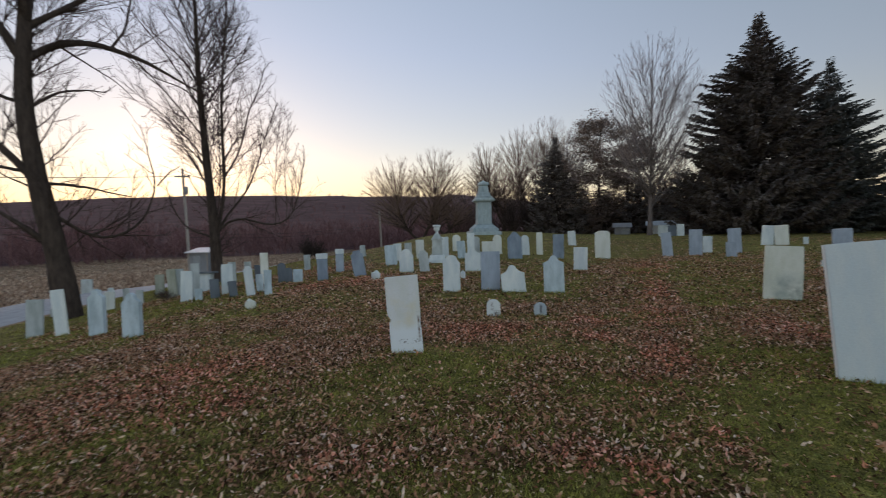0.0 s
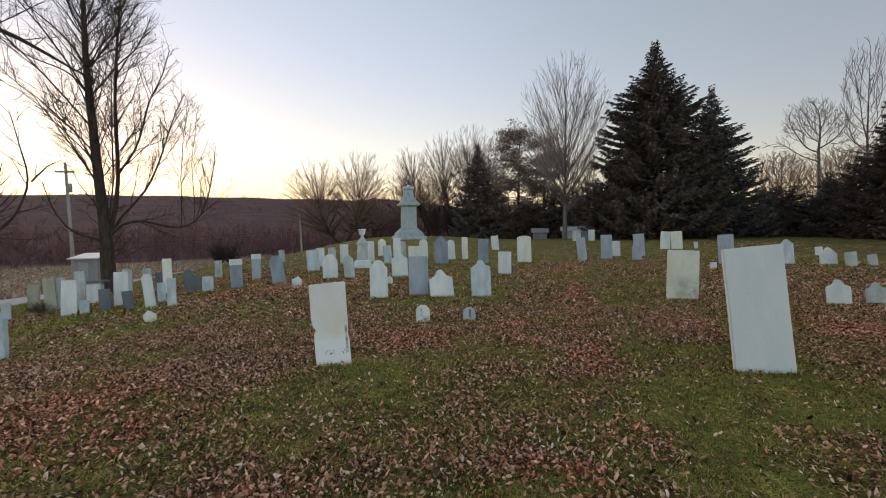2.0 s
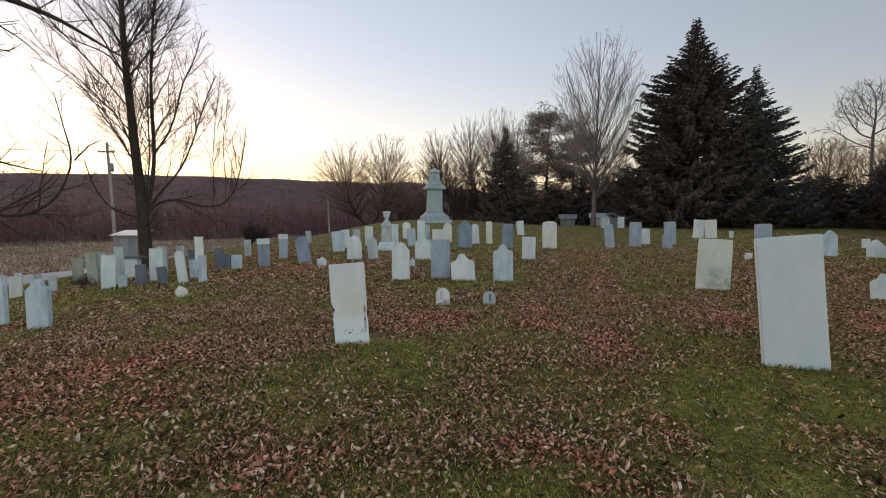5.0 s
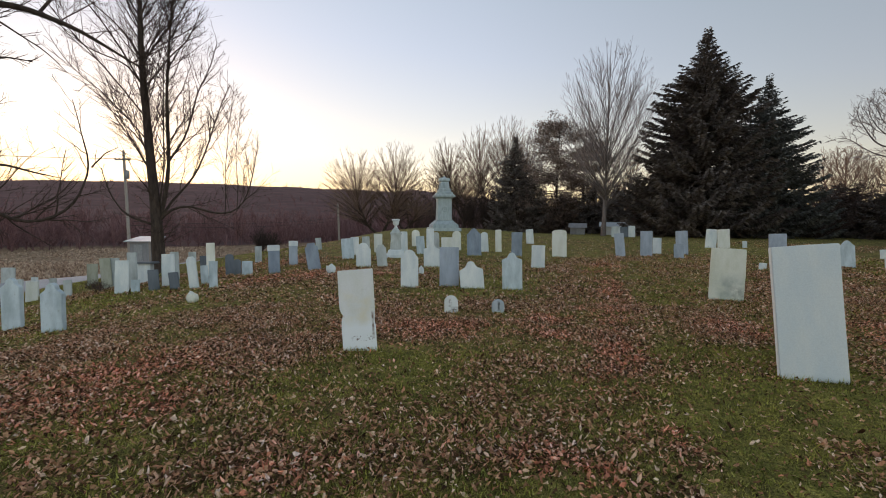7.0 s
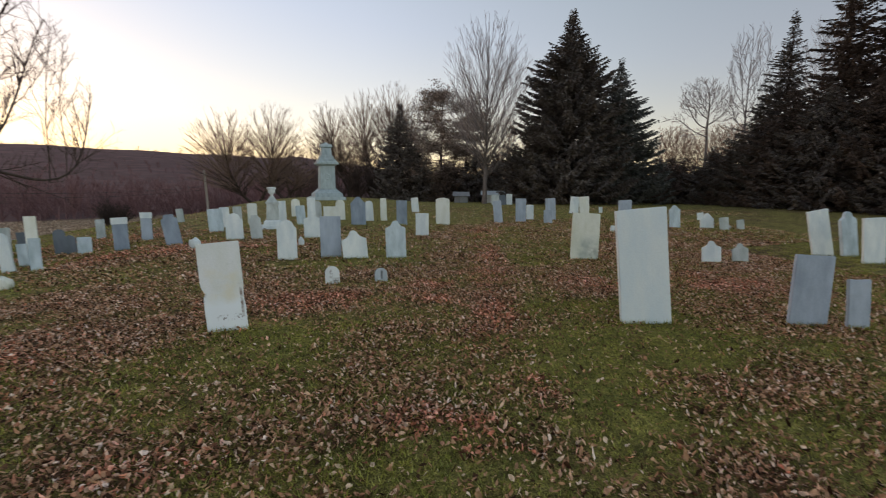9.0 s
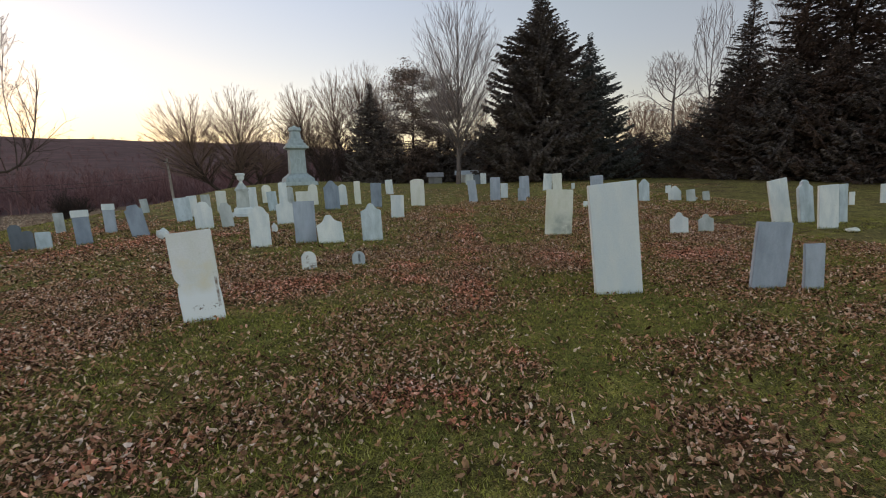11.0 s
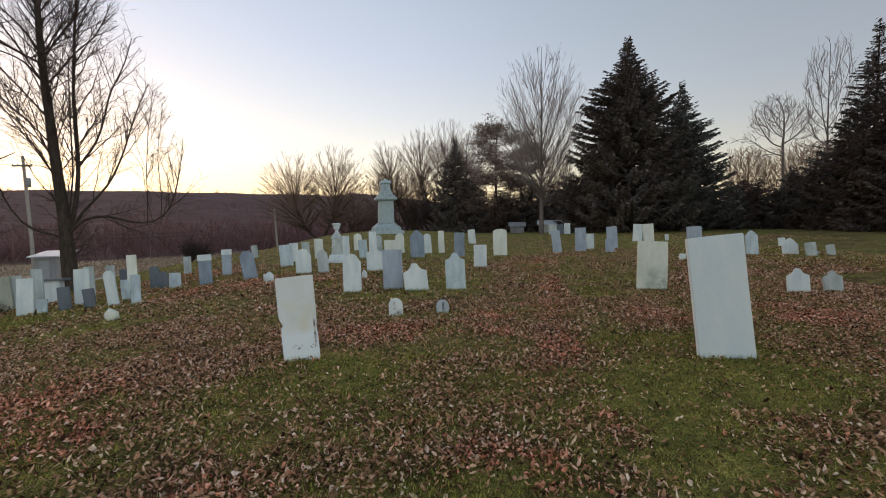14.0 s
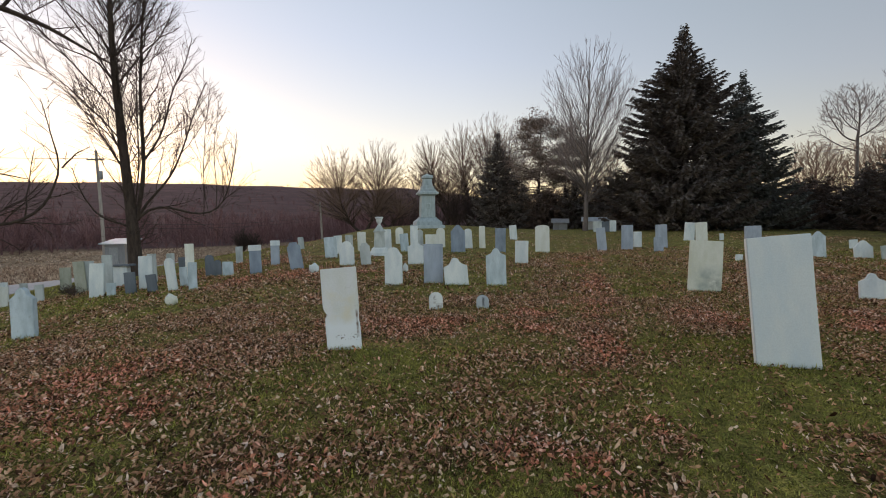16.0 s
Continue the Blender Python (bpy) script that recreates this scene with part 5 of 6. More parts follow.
def outline(style, w, h, rng):
    """Half-turned outlines of old headstones, from the left foot over the top to the right foot."""
    a = w / 2
    j = lambda s=0.006: rng.uniform(-s, s)
    if style == "round":
        return [(-a, 0), (-a, h - a * 0.9)] + [(-a * math.cos(t), h - a * 0.9 + a * 0.9 * math.sin(t)) for t in np.linspace(0.25, 2.89, 11)] + [(a, h - a * 0.9), (a, 0)]
    if style == "arch":
        return [(-a, 0), (-a, h - 0.10)] + [(-a * math.cos(t), h - 0.10 + 0.10 * math.sin(t)) for t in np.linspace(0.3, 2.84, 9)] + [(a, h - 0.10), (a, 0)]
    if style == "peak":
        s = h - w * 0.42
        return [(-a, 0), (-a, s), (-a * 0.86, s + 0.01), (-a * 0.62, s + w * 0.17), (-a * 0.30, h - w * 0.07), (-a * 0.12, h - 0.006), (a * 0.12, h - 0.006), (a * 0.30, h - w * 0.07), (a * 0.62, s + w * 0.17), (a * 0.86, s + 0.01), (a, s), (a, 0)]
    if style == "tab":
        s = h - w * 0.36
        c = [(-a * 0.36 * math.cos(t), h - a * 0.36 + a * 0.36 * math.sin(t)) for t in np.linspace(0.1, 3.04, 8)]
        return [(-a, 0), (-a, s), (-a * 0.84, s + 0.012), (-a * 0.52, s + w * 0.10)] + c + [(a * 0.52, s + w * 0.10), (a * 0.84, s + 0.012), (a, s), (a, 0)]
    if style == "dome":
        s, r = h - w * 0.44, w * 0.27
        c = [(-a * 0.66 * math.cos(t), h - r + r * math.sin(t)) for t in np.linspace(0.12, 3.02, 10)]
        return [(-a, 0), (-a, s), (-a * 0.92, s + 0.012), (-a * 0.76, s + w * 0.11)] + c + [(a * 0.76, s + w * 0.11), (a * 0.92, s + 0.012), (a, s), (a, 0)]
    if style == "ogee":
        s = h - w * 0.55
        return [(-a, 0), (-a, s), (-a * 0.66, s + w * 0.15), (-a * 0.50, s + w * 0.20), (-a * 0.42, s + w * 0.40), (-a * 0.22, h - 0.02), (0, h), (a * 0.22, h - 0.02), (a * 0.42, s + w * 0.40), (a * 0.50, s + w * 0.20), (a * 0.66, s + w * 0.15), (a, s), (a, 0)]
    if style == "shoulder":
        s = h - w * 0.30
        return [(-a, 0), (-a, s), (-a * 0.70, s + 0.02), (-a * 0.60, h - 0.02), (-a * 0.5, h), (a * 0.5, h), (a * 0.60, h - 0.02), (a * 0.70, s + 0.02), (a, s), (a, 0)]
    if style == "slab_worn":
        return [(-a * 0.90, 0), (-a * 0.93, h * 0.30), (-a * 0.90, h * 0.41), (-a * 0.80, h * 0.44), (-a * 0.96, h * 0.50), (-a * 1.0, h * 0.56), (-a * 0.99, h - 0.008), (-a * 0.975, h), (a * 0.97, h + 0.004), (a, h - 0.006), (a * 0.99, h * 0.5), (a * 0.94, h * 0.36), (a * 0.99, h * 0.27), (a, 0)]
    return [(-a, 0), (-a + j(), h * 0.55), (-a + j(), h + j(0.004)), (j() * 2, h + j(0.003)), (a + j(), h + j(0.004)), (a + j(), h * 0.5), (a, 0)]


SHAPE = {"slab": "square-topped", "slab_worn": "chipped square-topped", "slab_bright_top": "square-topped", "slab_table": "flat-capped", "round": "round-topped", "arch": "arched", "peak": "pointed",
         "tab": "round-crested", "dome": "dome-crested", "ogee": "point-shouldered", "shoulder": "shouldered", "rock": "broken", "ball": "round"}
count_stones = [0]
TUFTS = []


def gravestone(style, tone, x, y, w, h, lean=0.0, turn=0.0, back=4.0, thick=None):
    count_stones[0] += 1
    rng = random.Random(count_stones[0])
    th = thick or (0.10 if style == "ogee" else min(0.06, max(0.045, w * 0.12)))
    sunk = 0.14
    bm = bmesh.new()
    if style == "ball":
        bmesh.ops.create_icosphere(bm, subdivisions=3, radius=w / 2)
        for v in bm.verts:
            v.co = v.co * (1 + 0.06 * noise.noise(v.co * 14)) + Vector((0, 0, h * 0.42))
    elif style == "rock":
        bmesh.ops.create_icosphere(bm, subdivisions=2, radius=0.5)
        for v in bm.verts:
            k = 1 + 0.22 * noise.noise(v.co * 3 + Vector((count_stones[0], 0, 0)))
            v.co = Vector((v.co.x * w * k, v.co.y * w * 0.7 * k, (v.co.z + 0.35) * h * 1.15 * k))
    else:
        pts = outline("slab" if style in ("slab_bright_top", "slab_table") else style, w, h, rng)
        pts = [(pts[0][0], -sunk)] + pts[1:-1] + [(pts[-1][0], -sunk)]
        front = [bm.verts.new((px, -th / 2, pz)) for px, pz in pts]
        face = bm.faces.new(front)
        ex = bmesh.ops.extrude_face_region(bm, geom=[face])
        for v in ex["geom"]:
            if isinstance(v, bmesh.types.BMVert):
                v.co.y += th
        bmesh.ops.bevel(bm, geom=bm.edges[:], offset=0.007, segments=2, affect="EDGES", clamp_overlap=True)
    bmesh.ops.recalc_face_normals(bm, faces=bm.faces[:])
    me = bpy.data.meshes.new("gravestone")
    bm.to_mesh(me)
    bm.free()
    me.materials.append(STONE[tone])
    ob = new("gravestone", me)
    ob.matrix_basis = Matrix.Translation((x, y, float(ground_z(x, y)))) @ pose(0, 0, 0, 0, 0, turn) @ pose(0, 0, 0, -back, 0, 0) @ pose(0, 0, 0, 0, lean, 0)
    tilt = " leaning aslant" if abs(lean) > 5 else ""
    # added white block stands in for the bright-looking top; the slab has no such piece
    if style == "slab_bright_top":
        bm = bmesh.new()
        bmesh.ops.create_cube(bm, size=1)
        for v in bm.verts:
            v.co = Vector((v.co.x * (w + 0.02), v.co.y * (th + 0.02), v.co.z * 0.16 + h - 0.05))
        bmesh.ops.bevel(bm, geom=bm.edges[:], offset=0.008, segments=2, affect="EDGES")
        part("cap", bm, STONE["white"], ob, "added pale block for the slab's bright-looking top")
    if style == "slab_table":
        bm = bmesh.new()
        frustum(bm, h, h + 0.07, w * 0.82, w * 0.80, 0.012, th * 0.9, th * 0.88)
        part("table_top", bm, STONE["dark"], ob, "dark overhanging stone top")
    if math.hypot(x, y) < 17:
        TUFTS.append((x, y, w, turn))
    size = "small " if h < 0.45 else "tall " if h > 1.2 else ""
    kind = "lump of marble" if style in ("rock", "ball") else "gravestone"
    tagged(ob, f"{size}{SHAPE[style]} {TONE[tone]} {kind}{tilt} in the grass", "gravestone", "old gravestones")
    return ob


gravestone("slab_worn", "chipped", -0.48, 5.14, 0.42, 0.97, lean=-3.6, turn=-0.0)
gravestone("slab", "clean", 4.19, 3.86, 0.61, 1.38, lean=-5.3, turn=-19.0)
gravestone("slab", "tinged", 6.47, 7.86, 0.61, 1.04, lean=1.8, turn=-22.0)
gravestone("ogee", "blue", -7.06, 8.48, 0.32, 0.95, lean=-2.5, turn=-0.0)
gravestone("ogee", "blue", -5.69, 7.57, 0.33, 0.81, lean=-2.3, turn=-0.0)
gravestone("slab", "grey", -10.10, 10.30, 0.42, 0.93, lean=0.2, turn=-0.0)
gravestone("slab", "white", -8.76, 9.57, 0.30, 1.06, lean=-7.0, turn=-0.0)
gravestone("slab", "white", -7.41, 12.14, 0.35, 0.89, lean=0.7, turn=-0.0)
gravestone("slab", "blue", -6.91, 11.88, 0.21, 0.34, lean=-0.2, turn=-0.0)
gravestone("slab", "moss", -11.59, 17.33, 0.38, 0.81, lean=-1.6, turn=-0.0)
gravestone("slab", "moss", -9.34, 14.62, 0.32, 0.97, lean=-5.7, turn=-0.0)
gravestone("slab", "grey", -7.61, 12.95, 0.26, 1.05, lean=-1.5, turn=-0.0)
gravestone("slab", "dark", -6.31, 11.64, 0.26, 0.55, lean=-4.5, turn=-0.0)
gravestone("slab", "white", -6.28, 12.26, 0.33, 0.88, lean=-1.2, turn=-0.0)
gravestone("slab", "dark", -5.63, 11.28, 0.23, 0.44, lean=-6.3, turn=-0.0)
gravestone("slab", "grey", -6.76, 13.59, 0.24, 0.87, lean=-2.9, turn=-0.0)
gravestone("shoulder", "white", -5.03, 11.00, 0.22, 0.79, lean=-7.8, turn=-0.0)
gravestone("slab", "blue", -5.06, 11.65, 0.18, 0.49, lean=-4.4, turn=-0.0)
gravestone("slab", "blue", -4.45, 10.68, 0.19, 0.65, lean=-1.9, turn=-0.0)
gravestone("slab", "cream", -5.61, 13.30, 0.24, 1.01, lean=-1.6, turn=-0.0)
gravestone("slab", "grey", -6.47, 14.06, 0.22, 0.78, lean=-2.1, turn=-0.0)
gravestone("slab", "dark", -6.33, 14.49, 0.21, 0.59, lean=-1.9, turn=-0.0)
gravestone("round", "dark", -4.99, 13.11, 0.24, 0.62, lean=-2.5, turn=-0.0)
gravestone("round", "dark", -4.69, 12.87, 0.22, 0.46, lean=-3.2, turn=-0.0)
gravestone("slab", "blue", -4.33, 12.61, 0.28, 0.40, lean=-1.3, turn=-0.0)
gravestone("slab", "grey", -5.17, 16.25, 0.24, 0.58, lean=-2.2, turn=-0.0)
gravestone("slab_bright_top", "bluestone", -3.50, 12.33, 0.31, 0.77, lean=-2.5, turn=-0.0)
gravestone("slab_bright_top", "slate", -3.37, 13.94, 0.26, 0.75, lean=-0.9, turn=-0.0)
gravestone("shoulder", "bluestone", -2.43, 12.50, 0.36, 0.78, lean=-9.5, turn=-0.0)
gravestone("slab", "grey", -3.50, 18.98, 0.24, 0.51, lean=-5.6, turn=-0.0)
gravestone("rock", "white", -1.84, 11.64, 0.27, 0.26, lean=-0.3, turn=-0.0)
gravestone("slab", "blue", -1.76, 14.81, 0.40, 0.71, lean=-4.1, turn=-0.0)
gravestone("slab", "white", -1.64, 15.97, 0.29, 0.67, lean=-2.9, turn=-0.0)
gravestone("dome", "white", -1.08, 12.86, 0.43, 0.72, lean=-1.6, turn=-0.0)
gravestone("slab", "grey", -1.17, 15.06, 0.25, 0.75, lean=-2.5, turn=-0.0)
gravestone("shoulder", "grey", -0.52, 12.81, 0.30, 0.67, lean=-5.2, turn=-0.0)
gravestone("slab", "cream", -0.84, 16.68, 0.32, 0.74, lean=-1.1, turn=-0.0)
gravestone("slab", "white", 0.17, 16.92, 0.27, 0.82, lean=-1.8, turn=-0.0)
gravestone("round", "cream", 0.71, 19.52, 0.36, 0.75, lean=-1.3, turn=-0.0)
gravestone("slab", "blue", 0.80, 16.34, 0.32, 0.69, lean=-4.7, turn=-0.0)
gravestone("dome", "white", 0.21, 9.47, 0.39, 0.84, lean=-0.3, turn=-0.0)
gravestone("rock", "white", 0.57, 11.38, 0.15, 0.24, lean=-3.8, turn=-0.0)
gravestone("slab", "white", 1.18, 16.75, 0.29, 0.96, lean=-0.9, turn=-0.0)
gravestone("round", "grey", 1.49, 17.61, 0.26, 0.77, lean=-2.0, turn=-0.0)
gravestone("tab", "white", 0.95, 12.81, 0.48, 0.72, lean=-1.0, turn=-0.0)
gravestone("slab", "cream", 1.84, 16.37, 0.53, 0.65, lean=-0.3, turn=-0.6)
gravestone("round", "cream", 2.38, 17.87, 0.36, 0.81, lean=-1.4, turn=-3.4)
gravestone("slab", "slate", 1.11, 9.59, 0.44, 0.89, lean=0.1, turn=-0.0)
gravestone("tab", "white", 1.60, 9.30, 0.53, 0.61, lean=-5.0, turn=-0.0)
gravestone("peak", "bluestone", 2.77, 15.84, 0.53, 1.04, lean=-1.9, turn=-6.6)
gravestone("round", "white", 3.45, 17.25, 0.32, 0.81, lean=-3.6, turn=-12.9)
gravestone("round", "patched", 0.86, 7.06, 0.23, 0.29, lean=-1.2, turn=-0.0)
gravestone("round", "streaked", 1.65, 7.01, 0.21, 0.23, lean=-1.5, turn=-0.1)
gravestone("tab", "blue", 2.46, 9.14, 0.44, 0.82, lean=-1.4, turn=-4.0)
gravestone("slab", "cream", 4.03, 17.27, 0.25, 0.91, lean=-2.3, turn=-17.9)
gravestone("slab", "bluestone", 4.36, 15.70, 0.40, 0.91, lean=-1.0, turn=-20.1)
gravestone("slab", "white", 6.58, 21.21, 0.37, 0.73, lean=-5.1, turn=-22.0)
gravestone("slab", "white", 4.16, 12.57, 0.40, 0.70, lean=-0.2, turn=-18.8)
gravestone("arch", "cream", 5.93, 15.47, 0.53, 1.03, lean=-1.8, turn=-22.0)
gravestone("slab", "slate", 8.34, 15.47, 0.34, 0.89, lean=-6.2, turn=-22.0)
gravestone("slab", "grey", 16.51, 31.47, 0.65, 0.83, lean=-3.1, turn=-22.0)
gravestone("slab", "dark", 17.31, 31.68, 0.57, 0.79, lean=-6.2, turn=-22.0)
gravestone("slab", "white", 18.02, 31.86, 0.49, 0.88, lean=-1.7, turn=-22.0)
gravestone("slab", "slate", 9.36, 15.47, 0.42, 0.96, lean=-1.1, turn=-22.0)
gravestone("slab", "white", 10.24, 16.18, 0.31, 0.63, lean=-0.8, turn=-22.0)
gravestone("slab", "slate", 10.98, 15.69, 0.42, 0.92, lean=-3.6, turn=-22.0)
gravestone("slab", "slate", 10.15, 14.68, 0.32, 0.52, lean=-2.7, turn=-22.0)
gravestone("slab", "white", 14.06, 18.17, 0.45, 0.84, lean=3.0, turn=-22.0)
gravestone("slab", "cream", 14.53, 17.94, 0.49, 0.84, lean=-3.2, turn=-22.0)
gravestone("slab", "white", 15.51, 17.89, 0.18, 0.31, lean=-1.7, turn=-22.0)
gravestone("slab", "slate", 12.04, 12.51, 0.48, 1.00, lean=-2.7, turn=-22.0)
gravestone("peak", "blue", 13.68, 11.79, 0.39, 0.83, lean=-3.2, turn=-22.0)
gravestone("peak", "white", 14.83, 11.40, 0.49, 0.55, lean=-3.6, turn=-22.0)
gravestone("slab", "white", 17.25, 13.62, 0.26, 0.33, lean=-3.6, turn=-22.0)
gravestone("slab", "grey", 15.11, 10.93, 0.33, 0.44, lean=-6.6, turn=-22.0)
gravestone("slab", "grey", 15.86, 10.86, 0.26, 0.35, lean=-7.6, turn=-22.0)
gravestone("tab", "white", 8.93, 6.66, 0.41, 0.49, lean=-3.7, turn=-22.0)
gravestone("tab", "grey", 9.63, 6.51, 0.35, 0.43, lean=-4.9, turn=-22.0)
gravestone("slab", "white", 12.58, 6.52, 0.50, 1.14, lean=-11.3, turn=-22.0)
gravestone("ogee", "blue", 13.20, 6.29, 0.37, 1.11, lean=-7.6, turn=-22.0)
gravestone("slab", "white", 12.48, 5.50, 0.48, 1.03, lean=-3.7, turn=-22.0)
gravestone("slab", "blue", 13.88, 5.83, 0.23, 0.99, lean=-3.6, turn=-22.0)
gravestone("slab", "white", 19.12, 7.86, 0.19, 0.45, lean=-3.3, turn=-22.0)
gravestone("slab", "white", 20.87, 7.63, 0.41, 0.69, lean=-2.8, turn=-22.0)
gravestone("slab", "slate", 5.99, 3.17, 0.45, 0.85, lean=3.4, turn=-22.0)
gravestone("slab", "slate", 6.45, 2.90, 0.26, 0.58, lean=-1.4, turn=-22.0)
gravestone("slab_table", "white", -8.13, 14.54, 0.39, 0.60, lean=-1.0, turn=-0.0, thick=0.22)
gravestone("slab", "grey", -9.15, 14.69, 0.27, 0.93, lean=-1.8, turn=-0.0)
gravestone("slab", "white", -12.93, 16.48, 0.22, 0.69, lean=-3.3, turn=-0.0)
gravestone("slab", "grey", -13.50, 18.03, 0.26, 0.49, lean=-2.6, turn=-0.0)
gravestone("slab", "grey", -10.03, 13.94, 0.22, 0.50, lean=-2.9, turn=-0.0)
gravestone("slab", "grey", -21.84, 26.05, 0.72, 1.30, lean=-0.2, turn=-0.0)
gravestone("rock", "cream", -4.12, 8.9, 0.25, 0.22)
gravestone("rock", "grey", 15.6, 11.2, 0.36, 0.12)
gravestone("rock", "cream", 12.4, 5.0, 0.36, 0.10)
gravestone("slab", "white", 10.81, 11.75, 0.20, 0.20, lean=2, turn=-20)
for k, (bx, by) in enumerate(((-9.6, 14.6), (-8.9, 13.6), (-10.3, 15.4))):
    shrub(bx, by, 0.32, 0.42, 300 + k, "low dark tuft of brush beside gravestones", M_SHRUB, name="low_shrub", k_=0.25)


# ---- monuments ----
def blocks(name, parent, material, rows, label=""):
    bm = bmesh.new()
    for r in rows:
        frustum(bm, *r)
    return part(name, bm, material, parent, label)


def lathe(name, parent, material, profile, sides=20, label=""):
    v, f = [], []
    for r, z in profile:
        v += [(r * math.cos(k * 2 * math.pi / sides), r * math.sin(k * 2 * math.pi / sides), z) for k in range(sides)]
    for i in range(len(profile) - 1):
        f += [(i * sides + k, i * sides + (k + 1) % sides, (i + 1) * sides + (k + 1) % sides, (i + 1) * sides + k) for k in range(sides)]
    f += [tuple(range(sides))[::-1], tuple((len(profile) - 1) * sides + k for k in range(sides))]
    ob = mesh_ob(name, v, f, material, parent, smooth=True)
    if label:
        ob["label"] = label
    return ob


def great_monument(x, y):
    ob = thing("cemetery_monument", x, y, float(ground_z(x, y)) - 0.12, 4)
    blocks("plinth", ob, M_ZINC, [(-0.3, 0.34, 1.36, 1.33, 0.03)])
    blocks("base", ob, M_ZINC, [(0.34, 0.60, 1.14, 1.10, 0.03), (0.60, 0.84, 1.04, 0.74, 0.02), (0.84, 0.92, 0.72, 0.72, 0.015)])
    die = blocks("die", ob, M_ZINC, [(0.92, 2.52, 0.62, 0.58, 0.02)])
    side = lambda z: -(0.62 - 0.04 * (z - 0.92) / 1.6)
    for turn in range(4):
        bm = bmesh.new()
        for z0, z1, x0, x1 in ((1.08, 1.14, -0.44, 0.44), (2.28, 2.34, -0.42, 0.42), (1.14, 2.28, -0.44, -0.38), (1.14, 2.28, 0.38, 0.44)):
            vs = [bm.verts.new(c_) for c_ in ((x0, side(z0) - 0.03, z0), (x1, side(z0) - 0.03, z0), (x1, side(z1) - 0.03, z1), (x0, side(z1) - 0.03, z1), (x0, side(z0) + 0.03, z0), (x1, side(z0) + 0.03, z0), (x1, side(z1) + 0.03, z1), (x0, side(z1) + 0.03, z1))]
            for f in ((0, 1, 2, 3), (7, 6, 5, 4), (0, 4, 5, 1), (1, 5, 6, 2), (2, 6, 7, 3), (3, 7, 4, 0)):
                bm.faces.new([vs[i] for i in f])
        bmesh.ops.rotate(bm, verts=bm.verts[:], cent=(0, 0, 0), matrix=Matrix.Rotation(turn * math.pi / 2, 3, "Z"))
        part("panel_frame", bm, M_ZINC, die)
    bm = bmesh.new()
    ring, k2, face = 24, 8, side(1.74) - 0.01
    rows = [[bm.verts.new(((0.17 + 0.05 * math.cos(b_)) * math.cos(a), face - 0.05 * math.sin(b_), 1.74 + (0.17 + 0.05 * math.cos(b_)) * math.sin(a))) for b_ in [j * 2 * math.pi / k2 for j in range(k2)]] for a in [i * 2 * math.pi / ring for i in range(ring)]]
    for i in range(ring):
        for j in range(k2):
            bm.faces.new((rows[i][j], rows[(i + 1) % ring][j], rows[(i + 1) % ring][(j + 1) % k2], rows[i][(j + 1) % k2]))
    part("wreath", bm, M_ZINC, die, "round carved wreath", smooth=True)
    blocks("cornice", ob, M_ZINC, [(2.52, 2.62, 0.64, 0.80, 0.015), (2.62, 2.76, 0.88, 0.86, 0.02), (2.76, 2.84, 0.80, 0.74, 0.015)])
    blocks("upper_base", ob, M_ZINC, [(2.84, 2.96, 0.70, 0.68, 0.015), (2.96, 3.10, 0.58, 0.52, 0.012), (3.10, 3.18, 0.56, 0.54, 0.012), (3.18, 3.28, 0.47, 0.44, 0.012)])
    blocks("upper_die", ob, M_ZINC, [(3.28, 3.76, 0.42, 0.35, 0.015)])
    cap = blocks("cap", ob, M_ZINC, [(3.76, 3.82, 0.38, 0.45, 0.01), (3.82, 3.93, 0.46, 0.44, 0.012), (3.93, 4.02, 0.40, 0.34, 0.012)])
    for sx in (-1, 1):
        for sy in (-1, 1):
            blocks("corner_knob", cap, M_ZINC, [(3.92, 4.03, 0.08, 0.05, 0.01)]).location = (sx * 0.35, sy * 0.35, 0)
    lathe("finial", cap, M_ZINC, [(0.0, 4.0), (0.26, 4.01), (0.24, 4.07), (0.12, 4.11), (0.06, 4.16), (0.0, 4.17)], 14)
    ob.scale = (0.90, 0.90, 1.05)
    return tagged(ob, "tall stepped blue-grey monument with carved wreath on the knoll", "monument")


def urn_monument(x, y):
    ob = thing("urn_monument", x, y, turn=2)
    blocks("plinth", ob, STONE["white"], [(-0.2, 0.11, 0.38, 0.37, 0.012)])
    blocks("base", ob, STONE["white"], [(0.11, 0.26, 0.31, 0.29, 0.012), (0.26, 0.31, 0.26, 0.22, 0.01)])
    blocks("shaft", ob, STONE["grey"], [(0.31, 0.92, 0.205, 0.18, 0.012)])
    blocks("gable", ob, STONE["grey"], [(0.92, 0.98, 0.22, 0.22, 0.01), (0.98, 1.20, 0.20, 0.06, 0.01)])
    lathe("urn", ob, STONE["white"], [(0.05, 1.17), (0.08, 1.19), (0.045, 1.24), (0.06, 1.28), (0.11, 1.33), (0.12, 1.40), (0.11, 1.44), (0.15, 1.48), (0.155, 1.52), (0.12, 1.54), (0.0, 1.545)])
    ob.scale = (0.95, 0.95, 0.88)
    return tagged(ob, "small grey marble monument topped by a white urn", "monument")


def obelisk(x, y):
    ob = thing("small_obelisk", x, y, turn=8)
    blocks("base", ob, STONE["grey"], [(-0.2, 0.26, 0.34, 0.33, 0.012)])
    blocks("shaft", ob, STONE["white"], [(0.26, 1.36, 0.20, 0.14, 0.012), (1.36, 1.52, 0.14, 0.02, 0.004)])
    return tagged(ob, "short white marble obelisk on a square base", "monument")


